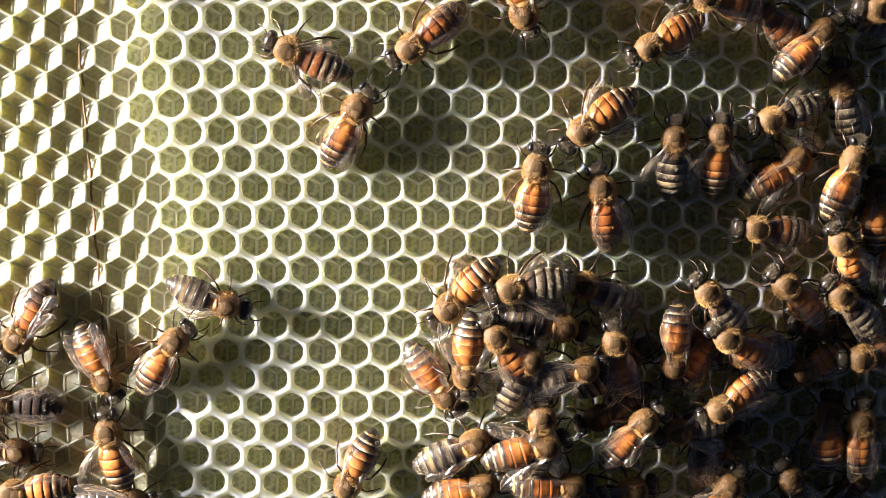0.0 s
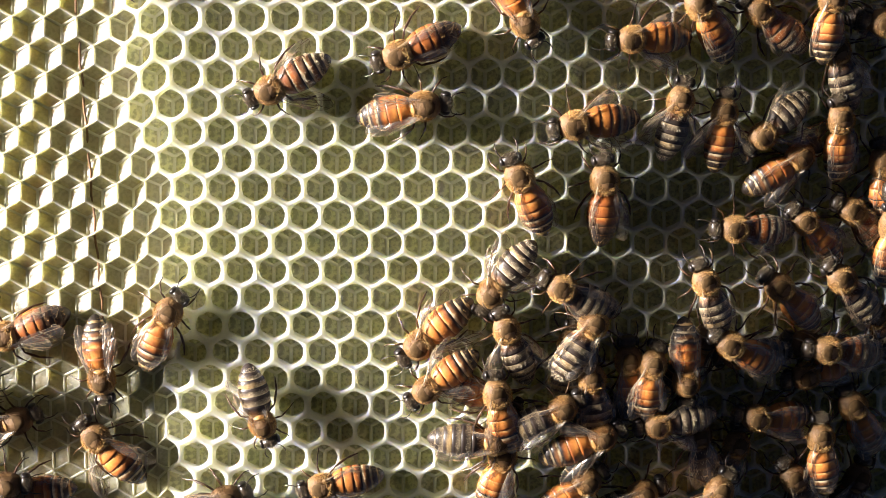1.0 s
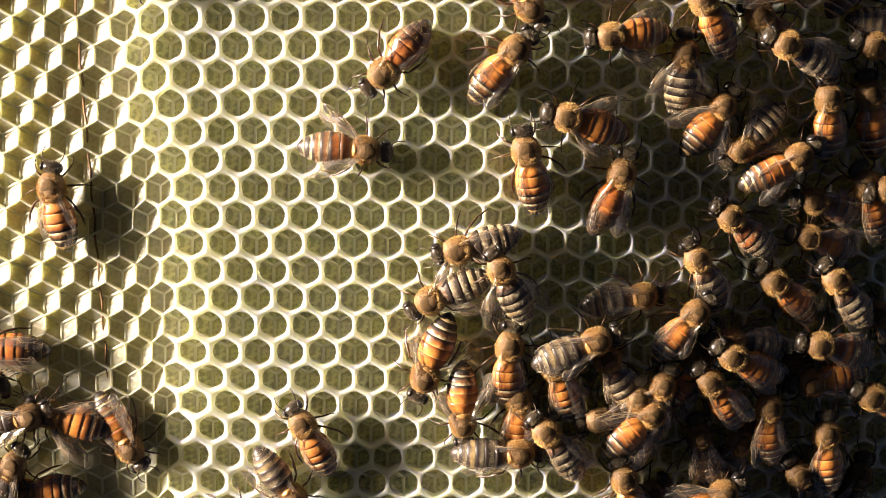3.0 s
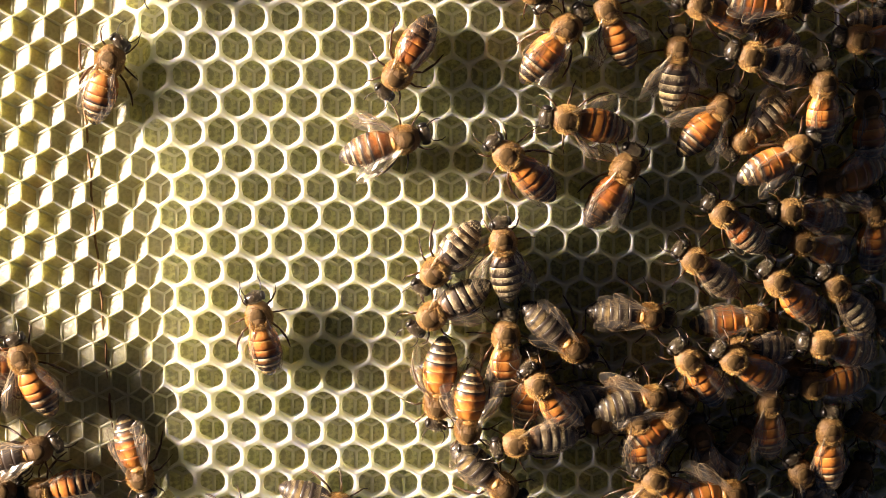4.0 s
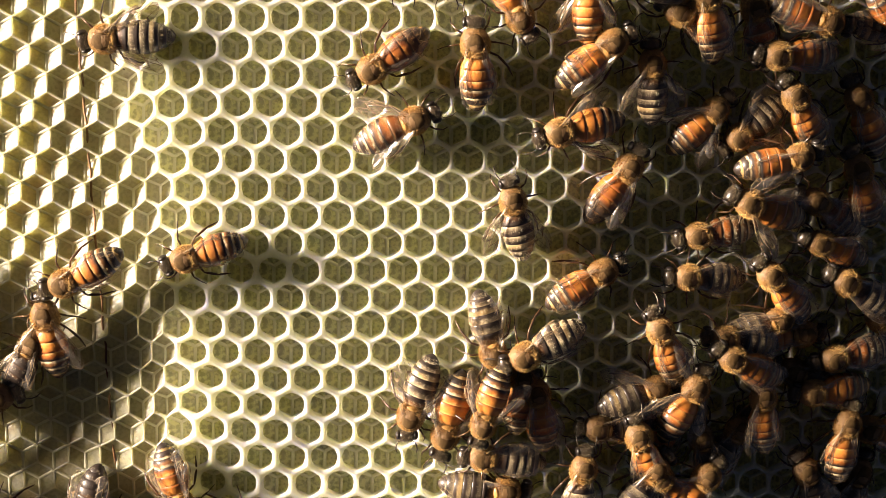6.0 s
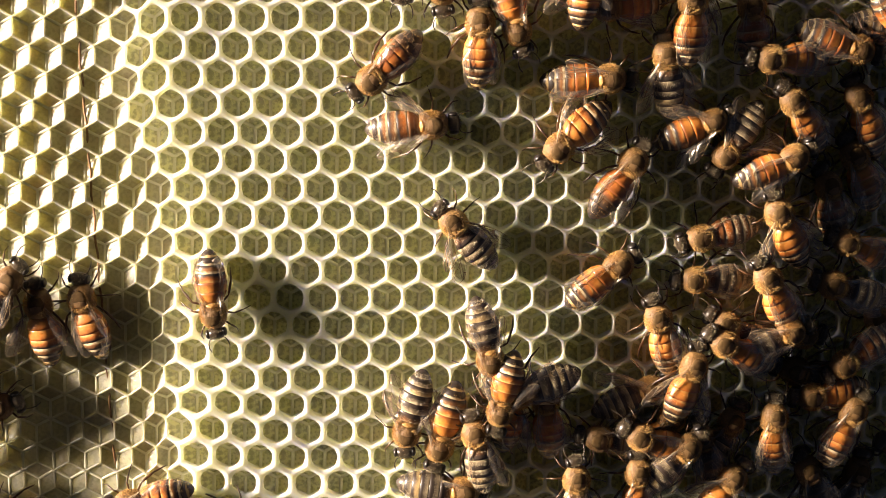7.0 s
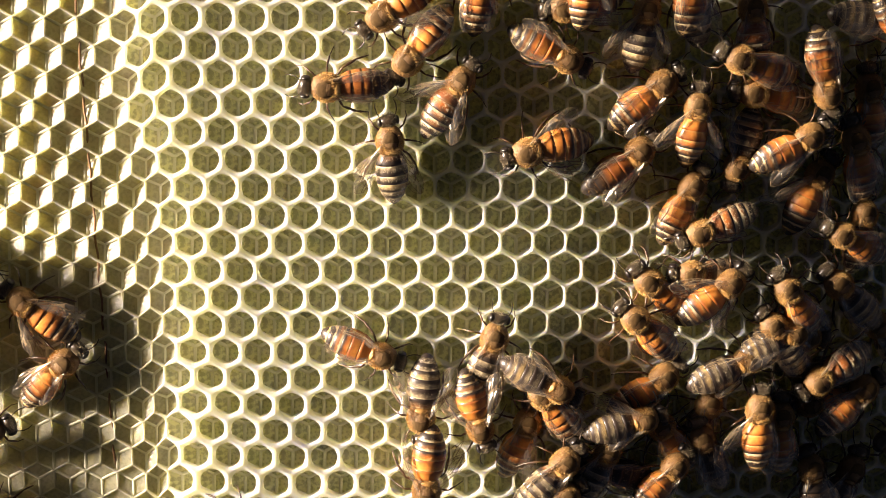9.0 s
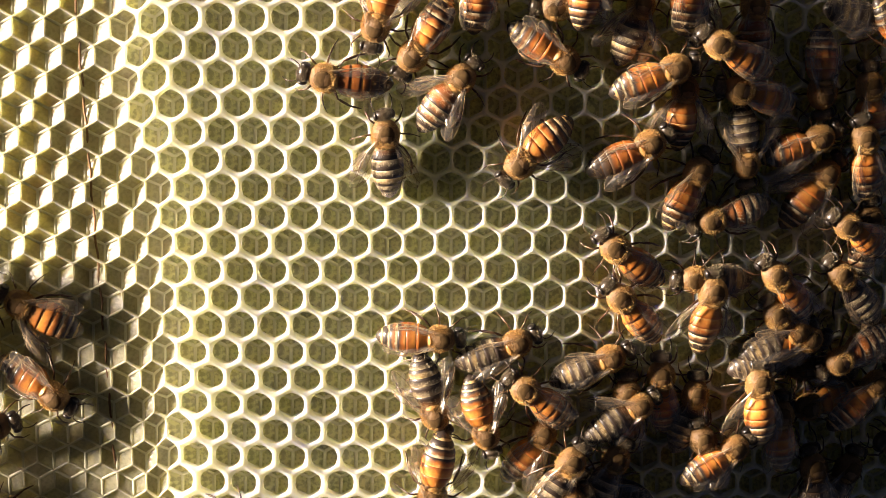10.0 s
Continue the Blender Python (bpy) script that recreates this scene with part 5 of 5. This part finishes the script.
    go(bees[61], -5, [(0, 119.1, -37.9, 90, 3.1), (1, 118.1, -35.9, 90, 2.8), (2, 115.7, -26.2, 90, 2.0), (2.5, 112.7, -26.6, 120, 1.9), (4, 115.4, -34.3, 95, -0.1), (4.5, 114.8, -29.7, 95, 1.6), (5, 112.2, -26.4, 100, 1.9), (5.5, 111.9, -26.9, 105, 2.0), (7, 111.3, -24.1, 115, -0.1), (7.5, 110.9, -22.9, 115, -0.1), (8, 109.7, -19.9, 110, 1.1), (8.5, 109.6, -20.1, 110, 1.8), (9, 110.8, -21.2, 105, 2.0), (9.5, 111.6, -21.3, 102, 2.0), (10, 112.4, -21.1, 100, 2.0)])
    go(bees[62], -3, [(0, 120.6, -29.1, 180, 3.3), (2.5, 118.6, -30.0, 190, 3.3), (4, 106.9, -28.4, 190, 1.2), (4.5, 98.6, -31.0, 180, 1.1), (5, 94.9, -29.8, 175, -0.1), (5.5, 91.6, -30.0, 170, 1.9), (7, 97.8, -32.9, 115, 2.5), (7.5, 98.9, -30.9, 95, 1.4), (8, 100.9, -28.6, 85, 1.5), (8.5, 104.1, -26.6, 65, -0.1), (9, 105.2, -27.2, 62, -0.1), (9.5, 106.1, -26.8, 55, -0.1), (10, 106.2, -27.2, 50, -0.1)])
    go(bees[63], -3, [(0, 91.0, -81.0, 60, 2.2), (2, 88.3, -81.3, 60, 3.5), (4, 91.3, -81.5, 0, 3.5), (5.5, 85.7, -78.1, 50, 3.5), (7.5, 92.7, -79.1, 50, 3.5), (8, 93.5, -76.9, 60, 3.5), (8.5, 96.8, -68.7, 80, 3.5), (9, 95.7, -66.6, 85, 3.5), (9.5, 92.7, -64.4, 92, 3.5), (10, 95.5, -62.1, 90, 3.5)])
    go(bees[64], 3, [(0, 63.5, -79.0, 0, 1.7), (1.25, 67.0, -79.2, 45, 0.1), (2.5, 70.2, -78.1, 90, 2.2), (5, 80.8, -78.3, 160, 3.5), (7, 74.9, -76.9, 90, 3.5), (8.5, 71.9, -74.7, 50, 3.5), (8.8, 78.8, -77.6, 50, 3.5), (9, 81.2, -76.1, 50, 3.5), (9.5, 86.6, -76.1, 15, 3.5), (10, 91.5, -73.4, 35, 3.5)])
    go(bees[65], -2, [(0, 74.4, -81.2, 20, 0.1), (2.5, 77.4, -82.4, 40, 0.1), (5.5, 76.8, -77.0, 60, 3.5), (7, 83.1, -72.9, 45, 3.5), (7.5, 85.4, -67.5, 70, 3.5), (8, 86.1, -64.5, 80, 3.5), (8.5, 88.8, -60.7, 30, 2.0), (9, 93.6, -58.2, 25, 2.2), (10, 101.1, -56.9, 20, 1.9)])
    go(bees[66], -5, [(0, 70.6, -54.3, 100, 2.1), (2.5, 74.7, -62.4, 90, 2.1), (5.5, 74.7, -70.4, 100, 3.4), (7, 75.2, -70.4, 150, 3.3), (7.5, 74.2, -68.9, 185, 3.4), (8, 74.7, -71.4, 170, 3.4), (8.5, 76.7, -71.0, 150, 3.3), (9, 78.8, -69.2, 120, 1.8), (9.5, 78.2, -65.1, 90, 2.0), (10, 78.8, -61.0, 92, 0.0)])
    go(bees[67], 3, [(0, 58.3, -66.7, 90, 3.1), (0.5, 59.0, -68.7, 50, 1.6), (1, 61.6, -64.8, 30, 3.3), (1.5, 62.6, -63.9, 15, 3.3), (2, 60.7, -68.2, 45, 3.3), (2.5, 60.7, -68.3, 100, 3.1), (3.25, 57.5, -69.8, 145, 2.0), (4, 54.1, -70.5, 190, 3.3), (4.5, 54.4, -70.8, 190, 3.3), (5, 50.8, -71.9, 190, 3.3), (5.5, 48.4, -73.8, 200, 3.3), (5.7, 48.9, -73.7, 195, 3.3), (6.25, 48.0, -72.9, 155, 0.2), (6.8, 46.9, -70.4, 115, 2.0), (7, 47.2, -69.3, 105, 2.0), (7.5, 47.4, -64.5, 105, -0.1), (8, 44.4, -60.0, 105, -0.1), (8.5, 45.6, -56.6, 85, -0.1), (9, 50.3, -53.2, 75, -0.1), (9.5, 53.2, -53.8, 55, -0.1), (10, 54.1, -54.1, 25, -0.1)])
    go(bees[68], 1, [(0, 72.9, -57.9, 30, 0.0), (0.5, 70.8, -61.2, 60, 2.1), (1.5, 63.0, -58.9, 130, 2.1), (2, 62.2, -58.8, 150, 0.7), (2.5, 68.0, -55.7, 150, 0.0), (3.25, 69.3, -58.6, 85, 2.0), (4, 70.9, -62.6, 20, 0.8), (4.5, 72.9, -60.7, 25, 0.0), (5, 70.2, -61.9, 30, 2.9), (5.5, 67.0, -71.5, 60, 3.4), (7, 64.3, -77.4, 90, 3.2), (8, 62.4, -77.3, 50, 2.0), (9, 69.6, -73.1, 60, 2.1), (10, 71.1, -74.7, 60, 2.1)])
    go(bees[69], -2, [(0, 85.4, -71.4, 100, 0.9), (10, 86.2, -72.0, 110, 2.2)])
    go(bees[70], -2, [(0, 103.6, -61.4, 200, 0.9), (5, 105.5, -64.2, 180, 2.1), (10, 105.1, -67.9, 190, 0.1)])
    go(bees[71], 2, [(0, 92.1, -74.1, 80, 0.1), (5, 93.1, -72.2, 60, 0.1), (10, 84.8, -64.5, 80, 0.1)])
    go(bees[72], 1, [(0, 102.2, -80.5, 120, 1.8), (4, 104.2, -79.6, 120, 1.8), (10, 106.2, -78.6, 100, 2.0)])
    go(bees[73], 5, [(0, 114.6, -82.1, 60, 0.1), (5, 115.1, -81.1, 70, 0.1), (10, 112.9, -79.9, 60, 0.1)])
    go(bees[74], -2, [(0, 68.2, -67.6, 200, 0.2), (5, 68.1, -68.2, 180, 1.6), (10, 68.5, -79.7, 150, 0.2)])
    go(bees[75], -5, [(0, 115.7, -52.0, 120, 1.5), (5, 117.2, -52.5, 130, 0.1), (10, 116.8, -54.5, 130, 0.1)])
    go(bees[76], -1, [(0, 105.5, -53.8, 170, -0.1), (4, 101.8, -61.6, 160, -0.1), (10, 103.8, -60.7, 170, -0.1)])
    go(bees[77], -2, [(0, 93.6, 1.1, 140, -0.0), (4, 93.6, -0.3, 130, -0.0), (5.5, 93.1, 0.7, 110, -0.0), (7, 92.1, 1.6, 95, -0.0), (8, 92.1, 1.1, 95, -0.0), (10, 92.6, 1.6, 90, -0.0)])
    # bees 78 to 82 are unseen, added and raised to shade the bare sheet
    go(bees[78], 1, [(0, -50.1, -53.9, 30, 1.6), (2.5, -46.3, -53.8, 20, 1.6), (3.8, -39.5, -52.7, 20, 1.6), (10, -38.8, -52.3, 20, 1.6)])
    go(bees[79], -3, [(0, -51.2, -63.4, -20, 3.0), (2.5, -47.2, -62.3, 0, 3.0), (3.8, -40.9, -61.2, 10, 3.0), (10, -40.4, -57.8, -10, 3.0)])
    go(bees[80], 0, [(0, -51.2, -71.8, 60, 3.0), (2.5, -48.6, -71.2, 40, 3.0), (3.8, -40.8, -70.1, 40, 3.0), (10, -41.8, -68.3, 40, 3.0)])
    go(bees[81], 4, [(0, -52.2, -79.6, 10, 3.2), (3.8, -44.3, -79.4, 10, 3.2), (10, -41.3, -77.3, 20, 3.2)])
    go(bees[82], 5, [(0, -50.2, -46.7, 100, 0.2), (2, -49.1, -44.7, 100, 0.2), (7, -39.5, -44.5, 70, 0.2), (8, -37.5, -41.5, 80, 0.2), (10, -36.6, -46.4, 88, 0.2)])
    go(bees[83], -5, [(0, 89.8, -53.8, 150, 3.5), (5, 90.9, -57.8, 150, 3.5), (7.5, 87.3, -51.7, 150, 3.5), (8, 83.7, -48.1, 150, 3.5), (8.5, 80.8, -46.0, 148, 0.1), (9, 76.3, -44.3, 140, 0.1), (9.5, 74.8, -42.1, 140, 0.1), (10, 70.4, -38.3, 140, 0.1)])
    go(bees[84], -4, [(0, 119.8, -1.8, 0, 0.1), (7, 119.8, -2.8, 0, 0.1), (8, 118.8, -2.3, 0, 0.1), (8.5, 117.3, -2.3, 0, 0.1), (9, 116.7, -1.3, 0, 0.1), (10, 115.7, -1.3, -5, 0.1)])
    go(bees[85], 4, [(0, 86.4, -54.6, 60, 0.1), (2.5, 85.5, -56.6, 60, 0.1), (5.5, 82.0, -68.4, 60, 0.1), (7, 81.0, -68.3, 60, 0.1), (7.5, 80.4, -65.8, 45, 0.1), (8, 78.8, -63.2, 30, 0.1), (8.5, 80.8, -61.8, 30, 0.1), (9, 79.3, -61.2, 40, 0.1), (9.5, 76.9, -62.1, 60, 0.1), (10, 73.0, -63.9, 90, 0.1)])


motions()
